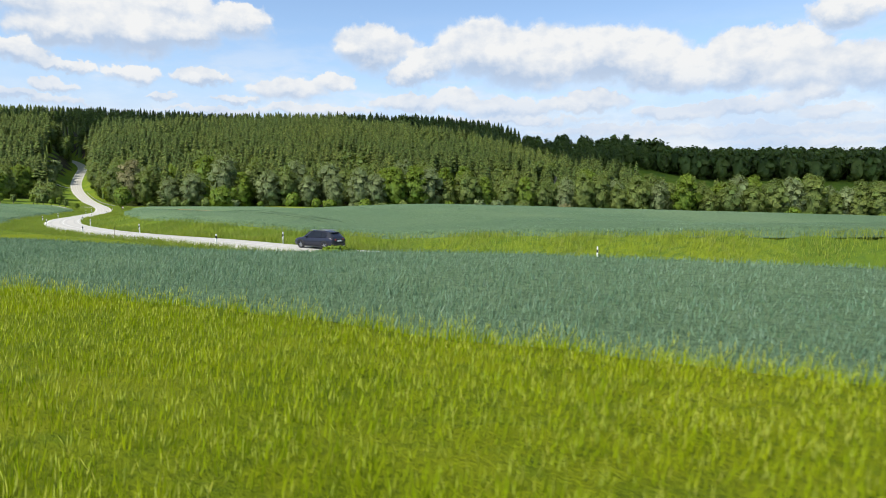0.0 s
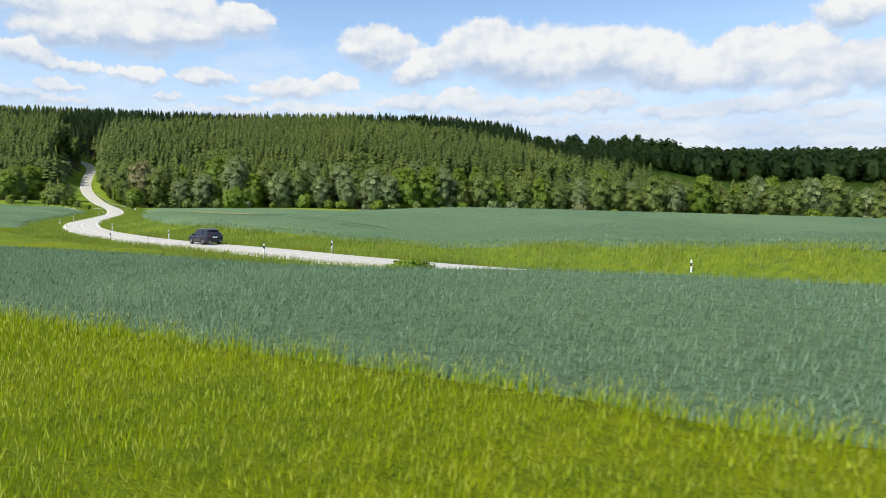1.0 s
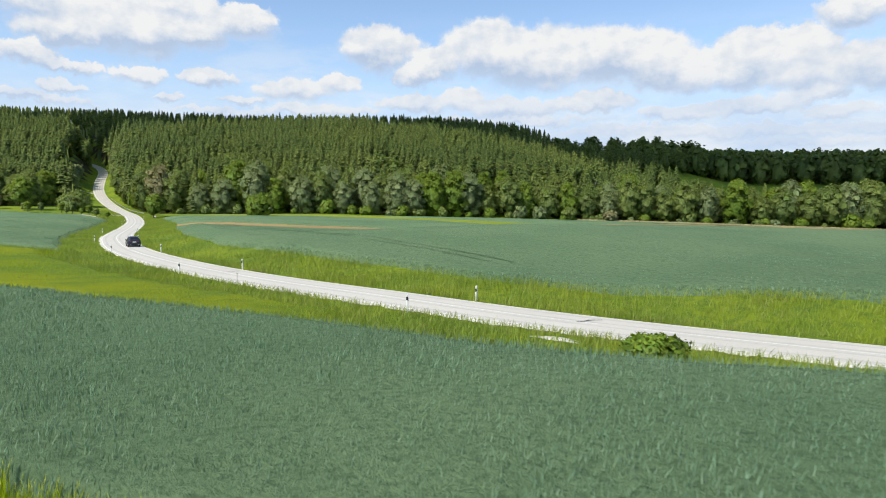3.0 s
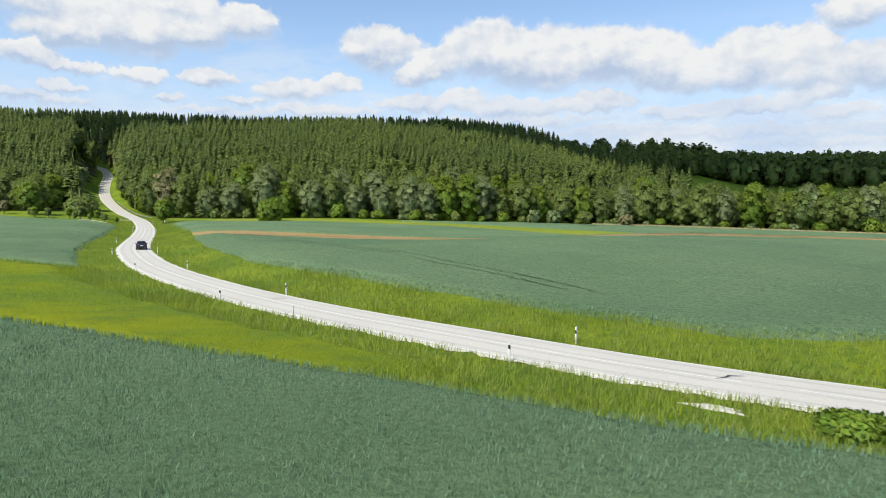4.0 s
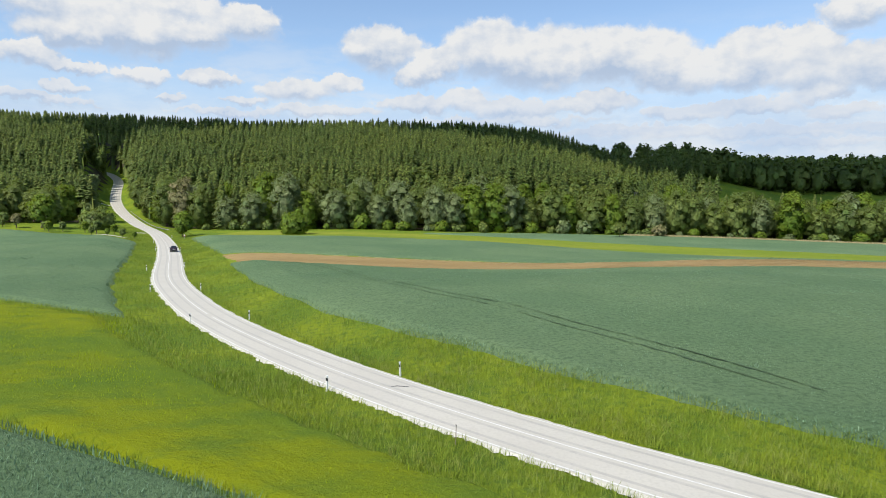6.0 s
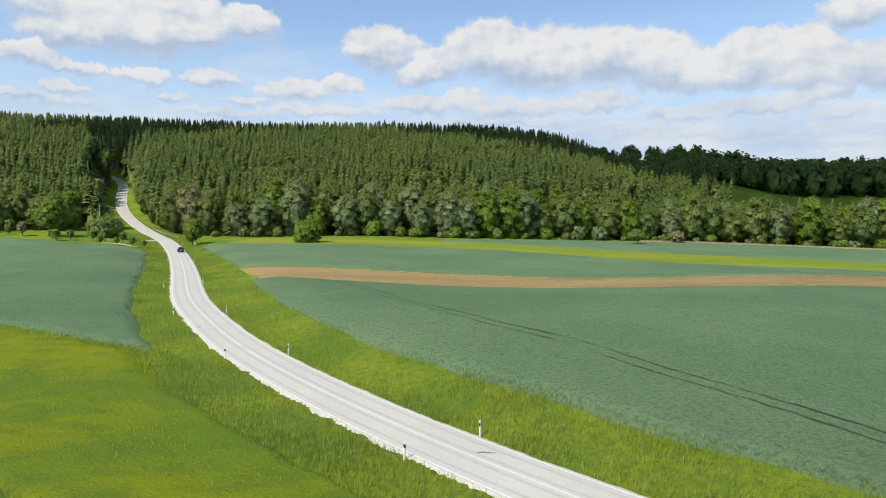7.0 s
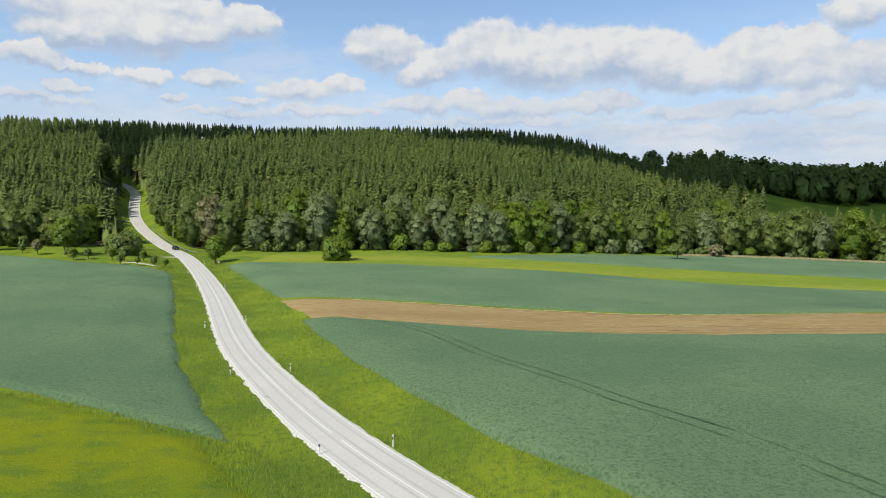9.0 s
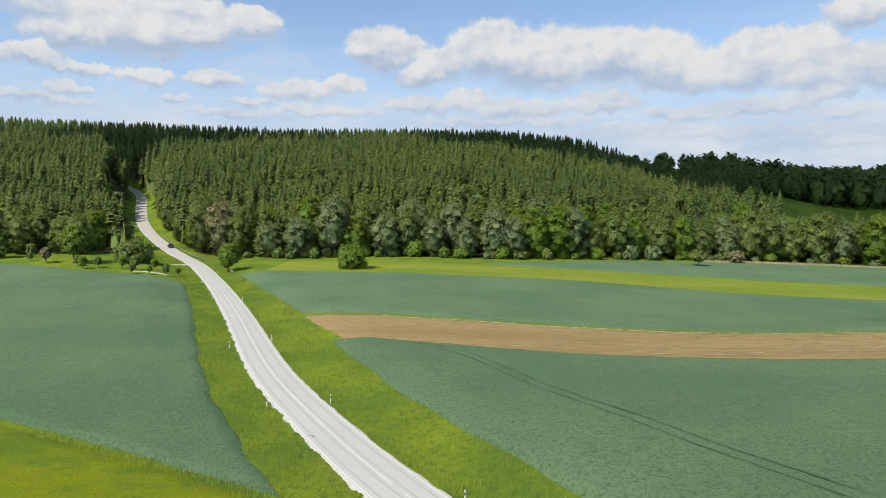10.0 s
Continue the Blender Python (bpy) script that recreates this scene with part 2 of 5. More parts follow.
M = {
    "grass": material("meadow grass", ((0.126, 0.196, 0.020), (0.208, 0.264, 0.018), (0.074, 0.138, 0.024)), (0.09, 1.3), 0.9, 1.0, 5.0, spec=0.1),
    "grass_blade": material("grass blades", ((0.160, 0.240, 0.030), (0.245, 0.306, 0.034), (0.285, 0.310, 0.098)), (0.11, 1.1), 0.7, leaf=0.25, island=0.25, spec=0.1),
    "meadow": material("flowering meadow", ((0.165, 0.225, 0.022), (0.25, 0.275, 0.035), (0.12, 0.18, 0.02)), (0.05, 0.9), 0.9, 0.9, 4.0, stretch=(0.3, 1, 1), spec=0.1),
    "wheat": material("wheat canopy", ((0.118, 0.194, 0.098), (0.158, 0.236, 0.118), (0.058, 0.104, 0.053)), (0.035, 3.0), 0.85, 1.0, 6.0, spec=0.1),
    "wheat_blade": material("wheat leaves", ((0.104, 0.196, 0.112), (0.138, 0.238, 0.136), (0.200, 0.290, 0.192)), (0.1, 2.0), 0.5, leaf=0.16, island=0.32, spec=0.4),
    "barley": material("barley canopy", ((0.150, 0.202, 0.003), (0.225, 0.258, 0.006), (0.098, 0.152, 0.004)), (0.11, 1.5), 0.85, 1.0, 7.0, spec=0.1),
    "barley_blade": material("barley stalks", ((0.260, 0.342, 0.004), (0.326, 0.393, 0.006), (0.209, 0.305, 0.006)), (0.3, 2.0), 0.6, leaf=0.25, island=0.15, spec=0.1),
    "barley_ear": material("barley ears", ((0.360, 0.425, 0.045), (0.444, 0.483, 0.072), (0.288, 0.368, 0.027)), (0.4, 3.0), 0.5, leaf=0.2, island=0.25, spec=0.1),
    "barley_bend": material("uneven barley and grass", ((0.112, 0.172, 0.014), (0.186, 0.220, 0.007), (0.088, 0.148, 0.018)), (0.06, 0.45), 0.9, 0.9, 5.0, stretch=(0.5, 1, 1), spec=0.1, blotch=(0.38, 0.60)),
    "soil": material("ploughed soil", ((0.285, 0.193, 0.075), (0.346, 0.243, 0.101), (0.214, 0.144, 0.058)), (0.08, 1.6), 0.95, 1.0, 4.0, stretch=(0.25, 1, 1)),
    "straw": material("dry straw", ((0.445, 0.385, 0.202), (0.381, 0.314, 0.168), (0.318, 0.268, 0.134)), (0.3, 3.0), 0.9, 0.5),
    "asphalt": material("pale sun-bleached asphalt", ((0.473, 0.449, 0.405), (0.509, 0.485, 0.438), (0.434, 0.411, 0.373)), (0.12, 5.0), 0.85, 0.25, 30.0),
    "gravel": material("chalky gravel verge", ((0.53, 0.51, 0.45), (0.61, 0.59, 0.53), (0.33, 0.33, 0.24)), (0.5, 4.0), 0.95, 0.35, 14.0),
    "line": material("road paint", ((0.688, 0.688, 0.671), (0.636, 0.636, 0.619), (0.533, 0.525, 0.499)), (0.5, 6.0), 0.6),
    "tar": material("tar crack", ((0.05, 0.05, 0.05), (0.07, 0.07, 0.07), (0.04, 0.04, 0.04)), rough=0.5),
    "leaf": material("broadleaf foliage", ((0.142, 0.205, 0.052), (0.186, 0.240, 0.056), (0.106, 0.162, 0.046)), (0.03, 0.35), 0.6, leaf=0.36, island=0.34),
    "leaf_grey": material("willow foliage", ((0.190, 0.248, 0.104), (0.222, 0.280, 0.124), (0.145, 0.198, 0.082)), (0.05, 0.4), 0.6, leaf=0.34, island=0.32),
    "leaf_bright": material("fresh foliage", ((0.140, 0.224, 0.023), (0.183, 0.260, 0.026), (0.097, 0.169, 0.019)), (0.08, 0.4), 0.6, leaf=0.34, island=0.32),
    "leaf_pale": material("blossoming foliage", ((0.200, 0.198, 0.084), (0.250, 0.222, 0.108), (0.125, 0.144, 0.054)), (0.08, 0.4), 0.6, leaf=0.2, island=0.3),
    "needle": material("spruce needles", ((0.113, 0.164, 0.035), (0.156, 0.201, 0.038), (0.075, 0.114, 0.028)), (0.02, 0.22), 0.7, leaf=0.10, island=0.42),
    "bark": material("grey brown bark", ((0.12, 0.095, 0.07), (0.16, 0.13, 0.10), (0.07, 0.055, 0.045)), (1.5, 9.0), 0.95, 0.7, 12.0),
    "birch": material("pale birch bark", ((0.45, 0.43, 0.38), (0.36, 0.34, 0.30), (0.15, 0.13, 0.11)), (1.0, 5.0), 0.9),
    "post": material("white plastic post", ((0.874, 0.874, 0.840), (0.806, 0.806, 0.773), (0.672, 0.661, 0.616)), (2.0, 12.0), 0.5),
    "black": material("black plastic", ((0.02, 0.02, 0.02), (0.03, 0.03, 0.03), (0.015, 0.015, 0.015)), rough=0.5),
    "reflector": material("reflector glass", ((0.7, 0.68, 0.62), (0.8, 0.78, 0.7), (0.6, 0.58, 0.5)), rough=0.2, spec=0.6),
    "zinc": material("galvanised steel", ((0.45, 0.46, 0.47), (0.52, 0.53, 0.54), (0.36, 0.36, 0.37)), (1.0, 8.0), 0.45, metal=0.8),
    "wood": material("weathered wood", ((0.20, 0.17, 0.13), (0.26, 0.22, 0.17), (0.13, 0.11, 0.09)), (1.0, 14.0), 0.9, 0.5, 25.0),
    "paint": material("dark blue grey car paint", ((0.022, 0.025, 0.042), (0.026, 0.029, 0.047), (0.019, 0.022, 0.037)), (1.0, 30.0), 0.25, metal=0.2, spec=0.5),
    "glass": material("tinted car glass", ((0.012, 0.014, 0.017), (0.014, 0.016, 0.02), (0.01, 0.012, 0.015)), rough=0.08, spec=0.35),
    "tyre": material("tyre rubber", ((0.025, 0.025, 0.026), (0.03, 0.03, 0.03), (0.02, 0.02, 0.02)), rough=0.85),
    "rim": material("alloy rim", ((0.42, 0.42, 0.43), (0.48, 0.48, 0.49), (0.36, 0.36, 0.37)), rough=0.3, metal=0.85),
    "red": material("tail lamp lens", ((0.32, 0.012, 0.015), (0.38, 0.016, 0.02), (0.25, 0.01, 0.012)), rough=0.15, spec=0.7),
    "sign_red": material("red sign paint", ((0.55, 0.03, 0.03), (0.5, 0.03, 0.03), (0.42, 0.04, 0.04)), rough=0.4),
}


# ---- shared building code ----
def ss(a, b, t):
    t = np.clip((t - a) / (b - a), 0, 1)
    return t * t * (3 - 2 * t)


def mesh_object(name, verts, faces, mats, parent=None, label="", smooth=False, slots=None, normals=None):
    me = bpy.data.meshes.new(name)
    me.from_pydata([], [], [])
    verts = np.asarray(verts, np.float32)
    if normals is not None:
        # wind each face to the side its normals point to
        a, b, c = (verts[faces[:, i]] for i in range(3))
        back = np.einsum("ij,ij->i", np.cross(b - a, c - a), np.asarray(normals)[faces].mean(1)) < 0
        faces = np.where(back[:, None], faces[:, ::-1], faces)
    me.vertices.add(len(verts))
    me.vertices.foreach_set("co", verts.ravel())
    if isinstance(faces, np.ndarray):
        n, w = faces.shape
        me.loops.add(n * w)
        me.loops.foreach_set("vertex_index", faces.astype(np.int32).ravel())
        me.polygons.add(n)
        me.polygons.foreach_set("loop_start", np.arange(0, n * w, w, dtype=np.int32))
        if slots is not None:
            me.polygons.foreach_set("material_index", np.asarray(slots, np.int32))
    else:
        total = sum(len(f) for f in faces)
        me.loops.add(total)
        me.loops.foreach_set("vertex_index", np.array([i for f in faces for i in f], np.int32))
        me.polygons.add(len(faces))
        me.polygons.foreach_set("loop_start", np.cumsum([0] + [len(f) for f in faces[:-1]]).astype(np.int32))
        if slots is not None:
            me.polygons.foreach_set("material_index", np.asarray(slots, np.int32))
    me.update(calc_edges=True)
    if smooth:
        me.polygons.foreach_set("use_smooth", np.ones(len(me.polygons), bool))
    if normals is not None:
        me.polygons.foreach_set("use_smooth", np.ones(len(me.polygons), bool))
        me.normals_split_custom_set_from_vertices(np.asarray(normals, np.float32).tolist())
    for m in mats if isinstance(mats, (list, tuple)) else [mats]:
        me.materials.append(m)
    ob = new(name, me)
    ob.parent = parent
    if label:
        ob["label"] = label
    return ob


def part(name, bm, mat, parent, label="", smooth=False):
    me = bpy.data.meshes.new(name)
    bmesh.ops.recalc_face_normals(bm, faces=bm.faces)
    for f in bm.faces:
        f.smooth = smooth
    bm.to_mesh(me)
    bm.free()
    me.materials.append(mat)
    ob = new(name, me)
    ob.parent = parent
    if label:
        ob["label"] = label
    return ob


def thing(name, label, category, group="", kind="", m=None):
    ob = tagged(new(name), label, category, group, kind)
    ob.empty_display_size = 0.2
    if m is not None:
        ob.matrix_basis = m
    return ob


def box(bm, size, at, bevel=0.0, turn=None):
    m = Matrix.Translation(at) @ (turn or Matrix()) @ Matrix.Diagonal((*size, 1))
    r = bmesh.ops.create_cube(bm, size=1.0, matrix=m)
    if bevel:
        edges = list({e for v in r["verts"] for e in v.link_edges})
        bmesh.ops.bevel(bm, geom=edges, offset=bevel, segments=2, affect="EDGES", profile=0.6)
    return bm


def tube(bm, a, b, ra, rb, sides=8):
    a, b = Vector(a), Vector(b)
    d = b - a
    m = Matrix.Translation((a + b) / 2) @ d.to_track_quat("Z", "Y").to_matrix().to_4x4()
    bmesh.ops.create_cone(bm, cap_ends=True, segments=sides, radius1=ra, radius2=rb, depth=d.length, matrix=m)
    return bm


# ---- the lie of the land ----
ROAD = [(140, -19), (65, 17), (36.2, 28.9), (10.1, 42.0), (-16.8, 56.3), (-39.9, 77.9), (-60, 103), (-75, 128), (-83.2, 144.1), (-91, 162), (-103.7, 191.6), (-126.2, 240.5),
        (-146, 277.8), (-164.2, 303.2), (-182.1, 328.8), (-199.4, 354.6), (-214.8, 380.6), (-228, 407.4), (-242.5, 438.4), (-262, 466), (-288, 488), (-325, 503), (-370, 512)]


def spline(pts, step):
    pts = np.array(pts, float)
    out = []
    for i in range(len(pts) - 1):
        a, b, c, d = pts[max(i - 1, 0)], pts[i], pts[i + 1], pts[min(i + 2, len(pts) - 1)]
        n = max(2, int(np.linalg.norm(c - b) / step))
        for t in np.arange(n) / n:
            out.append(0.5 * (2 * b + (c - a) * t + (2 * a - 5 * b + 4 * c - d) * t * t + (3 * b - a - 3 * c + d) * t ** 3))
    out.append(pts[-1])
    return np.array(out)


LINE = spline(ROAD, 2.0)
for _ in range(12):
    LINE[1:-1] = LINE[1:-1] * 0.5 + (LINE[:-2] + LINE[2:]) * 0.25
STATION = np.r_[0, np.cumsum(np.linalg.norm(np.diff(LINE, axis=0), axis=1))]


def road_h(y):
    y = np.asarray(y, float)
    up = np.where(y < 392, 0.00066 * np.maximum(0, np.minimum(y, 392) - 232) ** 2, 0.00066 * 160 ** 2 + 0.21 * (y - 392))
    return up - 0.7 * ss(62, 38, y) + 0.12 * np.exp(-((y - 60) / 10) ** 2)


def road_at(s, off=0.0):
    """The place at station s (metres), off metres to the right of the road's middle, and the heading there."""
    x, y = np.interp(s, STATION, LINE[:, 0]), np.interp(s, STATION, LINE[:, 1])
    x2, y2 = np.interp(np.asarray(s) + 1.5, STATION, LINE[:, 0]), np.interp(np.asarray(s) + 1.5, STATION, LINE[:, 1])
    x1, y1 = np.interp(np.asarray(s) - 1.5, STATION, LINE[:, 0]), np.interp(np.asarray(s) - 1.5, STATION, LINE[:, 1])
    hx, hy = x2 - x1, y2 - y1
    n = np.hypot(hx, hy)
    hx, hy = hx / n, hy / n
    return x + hy * off, y - hx * off, hx, hy


def station_of_y(y):
    return np.interp(y, LINE[:, 1], STATION)


def road_near(x, y):
    """Distance from the road's middle (right of it positive), and the y of the nearest station."""
    x, y = np.atleast_1d(np.asarray(x, float)), np.atleast_1d(np.asarray(y, float))
    best, sd, ry = np.full(x.shape, 1e9), np.zeros(x.shape), np.zeros(x.shape)
    for i in range(0, len(LINE) - 1):
        a, v = LINE[i], LINE[i + 1] - LINE[i]
        t = np.clip(((x - a[0]) * v[0] + (y - a[1]) * v[1]) / (v @ v), 0, 1)
        qx, qy = x - a[0] - t * v[0], y - a[1] - t * v[1]
        d = qx * qx + qy * qy
        m = d < best
        best, sd, ry = np.where(m, d, best), np.where(m, np.sign(qx * v[1] - qy * v[0]), sd), np.where(m, a[1] + t * v[1], ry)
    return sd * np.sqrt(best), ry


def ground_h(x, y):
    x, y = np.atleast_1d(np.asarray(x, float)), np.atleast_1d(np.asarray(y, float))
    sd, ry = road_near(x, y)
    # gentle valley side to the right of the road with a low crest, flat land to the left
    right = 0.9 - 0.031 * (np.clip(x, -70, 260) + 45)
    right += (0.7 + 2.8 * ss(-50, 5, x) + 0.004 * np.clip(x, 0, 120)) * np.exp(-((y - 112) / np.where(y < 112, 42, 30 + 20 * ss(-20, 40, x))) ** 2)
    # the bank beyond the road climbs towards the right
    right += (0.3 + 0.075 * np.clip(x + 5, 0, 45)) * ss(-15, 5, x) * np.exp(-(np.maximum(0, np.abs(sd) - 8) / 26) ** 2)
    right += 1.9 * ss(-35, 35, x) * np.exp(-((y - 158) / 20) ** 2) - 1.8 * ss(-30, 40, x) * np.exp(-((y - 238) / 42) ** 2)
    left = 0.1 + 0.48 * ss(-24, 8, x) * ss(60, 30, y) * ss(12, 28, y) + 0.016 * np.minimum(np.maximum(0, y - 88), 200) * ss(70, 120, y)
    left += 2.2 * ss(-150, -185, x) * ss(225, 262, y)
    # wooded hill
    d = np.maximum(0, y - (322 + 60 * ss(-10, 110, x)))
    hill = (92 + 0.06 * np.clip(-x - 200, 0, 300)) * (1 - np.exp(-d / 230)) * (1 - 0.85 * ss(105, 215, x)) * ss(0, 40, d) ** 0.3
    hill += (10 * ss(480, 680, y) + 14 * ss(392, 490, y)) * ss(90, 240, x) + 10 * ss(395, 445, y) * ss(95, 170, x)
    a = np.abs(sd)
    k = np.where(sd > 0, ss(3.4, 17 - 6.5 * ss(-60, -18, x) - 2.7 * ss(-18, 8, x), a), ss(3.6, 20 - 10 * ss(-30, 5, x), a))
    return road_h(ry) * (1 - k) + (np.where(sd > 0, right, left) + hill) * k


def gh(x, y):
    return float(ground_h(x, y)[0])


rng = np.random.default_rng(7)


def lumpy(x, y, size):
    """Cheap smooth noise of about +-1."""
    x, y = x / size, y / size
    return (np.sin(x * 1.7 + 1.3 * np.sin(y * 1.1)) + np.sin(y * 2.1 + 1.7 * np.sin(x * 0.8 + 2)) + np.sin((x + y) * 3.3 + np.sin(x * 2.7)) * 0.5) / 2.5


# ---- ground ----
def ground_sheet():
    def steps(a, b, fine, lo, hi):
        mid = list(np.arange(a, b + 0.1, fine))
        s, v = fine, mid[-1]
        while v < hi:
            s *= 1.16
            v += s
            mid.append(v)
        s, v = fine, mid[0]
        while v > lo:
            s *= 1.16
            v -= s
            mid.insert(0, v)
        return np.array(mid)
    xs, ys = steps(-300, 100, 2.5, -2600, 2600), steps(-20, 500, 2.5, -900, 3600)
    gx, gy = np.meshgrid(xs, ys)
    z = ground_h(gx.ravel(), gy.ravel())
    sd, _ = road_near(gx.ravel(), gy.ravel())
    z -= 0.15 * (1 - ss(2.8, 3.7, np.abs(sd)))
    z += 0.06 * lumpy(gx.ravel(), gy.ravel(), 3.0) * ss(4, 7, np.abs(sd))
    far = np.hypot(gx.ravel(), gy.ravel() - 300)
    z = np.where(far > 1200, z * (1 - ss(1200, 2400, far)) + 20 * ss(1200, 2400, far), z)
    n, m = len(ys), len(xs)
    i = np.arange((n - 1) * (m - 1))
    r, c = i // (m - 1), i % (m - 1)
    f = np.stack([r * m + c, r * m + c + 1, (r + 1) * m + c + 1, (r + 1) * m + c], 1)
    ob = mesh_object("ground", np.stack([gx.ravel(), gy.ravel(), z], 1), f, M["grass"], smooth=True)
    tagged(ob, "rolling grassland with yellow green roadside verges", "ground", kind="structure")


ground_sheet()


def strip(name, a, b, s0, s1, step, lift, mat, label, parent=None, ragged=0.0, kind="structure", category="road", edge_drop=0.0):
    """A ribbon along the road between the offsets a and b."""
    n = max(2, int((s1 - s0) / step) + 1)
    s = np.linspace(s0, s1, n)
    uneven = rng.random(n + 4) - 0.5
    uneven = ragged * (0.7 * sum(uneven[k:k + n] for k in range(5)) / 2.2 + 0.4 * uneven[:n])
    ja, jb = a + uneven * (abs(a) > abs(b)), b + uneven * (abs(b) > abs(a))
    cols = []
    for o, sink in ((ja, edge_drop * (abs(a) > abs(b))), ((ja + jb) / 2, edge_drop * 0.35), (jb, edge_drop * (abs(b) > abs(a)))):
        x, y, _, _ = road_at(s, o)
        cx, cy, _, _ = road_at(s, 0.0)
        z = road_h(cy) + lift - sink - 0.022 * np.abs(o)
        cols.append(np.stack([x, y, z], 1))
    v = np.concatenate(cols)
    f = [(k * n + i, k * n + i + 1, (k + 1) * n + i + 1, (k + 1) * n + i) for k in range(2) for i in range(n - 1)]
    f = np.array([q[::-1] for q in f])
    ob = mesh_object(name, v, f, mat, parent, smooth=True)
    if parent is None:
        tagged(ob, label, category, kind=kind)
    elif label:
        ob["label"] = label
    return ob


S0, S1 = 1.0, STATION[-1] - 1
road = strip("road", -2.62, 2.62, S0, S1, 1.0, 0.10, M["asphalt"], "narrow country road of pale sun-bleached asphalt")
strip("road_verge", -2.88, -2.58, S0, S1, 0.22, 0.097, M["gravel"], "ragged chalky gravel verge along the road", ragged=0.48, category="verge", edge_drop=0.09)
strip("road_verge", 2.58, 2.95, S0, S1, 0.3, 0.097, M["gravel"], "narrow pale gravel verge along the road", ragged=0.2, category="verge", edge_drop=0.09)
worn = material("worn wheel path", ((0.40, 0.385, 0.355), (0.44, 0.42, 0.385), (0.36, 0.345, 0.32)), (0.2, 3.0), 0.75, 0.2, 30.0)
for a in (-1.98, -0.62, 0.36, 1.72):
    strip("wheel_path", a, a + 0.26, S0, S1, 1.2, 0.1035, worn, "greyer worn wheel path", road)
strip("edge_line", -2.52, -2.40, S0, S1, 1.5, 0.106, M["line"], "white edge line", road)
strip("edge_line", 2.40, 2.52, S0, S1, 1.5, 0.106, M["line"], "white edge line", road)
GAP1, GAP2 = station_of_y(105.3), station_of_y(50.3)
for a, b in ((S0, GAP2 - 1.2), (GAP2 + 1.2, GAP1 - 1.1), (GAP1 + 1.1, station_of_y(215))):
    strip("centre_line", -0.055, 0.055, a, b, 1.5, 0.108, M["line"], "white centre line", road)
s = station_of_y(215) + 3
while s < S1 - 6:
    strip("centre_dash", -0.07, 0.07, s, s + 4, 1.3, 0.108, M["line"], "white centre dash", road)
    s += 8


def tar_crack(s, off, length, turn):
    x, y, hx, hy = road_at(s, off)
    a = math.atan2(hy, hx) + turn
    pts = [(x + math.cos(a) * t * length + 0.12 * math.sin(t * 9), y + math.sin(a) * t * length + 0.1 * math.cos(t * 7)) for t in np.linspace(-0.5, 0.5, 9)]
    v, f = [], []
    for i, (px, py) in enumerate(pts):
        w = 0.09 * (1 - abs(i - 4) / 6)
        z = float(road_h(y)) + 0.112 - 0.022 * abs(off)
        v += [(px - math.sin(a) * w, py + math.cos(a) * w, z), (px + math.sin(a) * w, py - math.cos(a) * w, z)]
    for i in range(8):
        f.append((2 * i, 2 * i + 1, 2 * i + 3, 2 * i + 2))
    mesh_object("tar_crack", v, f, M["tar"], road, "dark tar-filled crack")


tar_crack(station_of_y(51.2), 0.7, 1.6, 0.9)
tar_crack(station_of_y(76.0), 0.9, 1.5, 0.9)
tar_crack(station_of_y(118.0), -1.9, 0.8, 0.5)


# ---- fields ----
def sheet(name, near, far, nu, nv, height, mat, label, category, rough=0.05, soft=0.0):
    """A standing crop between a near and a far border curve, given as functions of 0..1, with sides down to the soil."""
    u, v = np.meshgrid(np.linspace(0, 1, nu), np.linspace(0, 1, nv))
    u, v = u.ravel(), v.ravel()
    a, b = near(u), far(u)
    x, y = a[0] * (1 - v) + b[0] * v, a[1] * (1 - v) + b[1] * v
    edge = np.minimum(np.minimum(u * (nu - 1), (1 - u) * (nu - 1)), np.minimum(v * (nv - 1), (1 - v) * (nv - 1)))
    h = np.where(edge < 0.5, -0.15, height + rough * lumpy(x, y, 1.3) + rough * lumpy(x + 31, y - 7, 6.0) + rough * (rng.random(len(x)) - 0.5))
    if soft:
        h = h * ss(0, soft, edge) - 0.12 * (1 - ss(0, soft, edge))
    z = ground_h(x, y) + h
    i = np.arange((nu - 1) * (nv - 1))
    r, c = i // (nu - 1), i % (nu - 1)
    f = np.stack([r * nu + c, r * nu + c + 1, (r + 1) * nu + c + 1, (r + 1) * nu + c], 1)
    ob = mesh_object(name, np.stack([x, y, z], 1), f, mat, smooth=True)
    return tagged(ob, label, category, kind="stuff")


def line2(x0, y0, x1, y1):
    return lambda u: (x0 + (x1 - x0) * u, y0 + (y1 - y0) * u)


def along_road(y0, y1, o0, o1):
    a, b = float(station_of_y(y0)), float(station_of_y(y1))

    def f(u):
        u = np.asarray(u, float)
        x, y, hx, hy = road_at(a + (b - a) * u, 0.0)
        o = o0 + (o1 - o0) * u + 0.35 * np.sin(u * 70) * np.sin(u * 23)
        return x + hy * o, y - hx * o
    return f


sheet("barley_field", line2(-150, -60, 75, -60), line2(-150, 92.5, 75, -24.5), 190, 120, 0.70, M["barley"], "ripening yellow green barley field", "barley", 0.06)
sheet("wheat_field", line2(-170, 103.1, 110, -42.5), line2(-170, 126.9, 110, -22.9), 300, 30, 0.52, M["wheat"], "blue green wheat strip between barley and road", "wheat", 0.05)
LINE_TO_BEND, ROAD_SIDE = line2(-190, 160.2, -72, 104.8), along_road(106, 56, -9.5, -6.2)


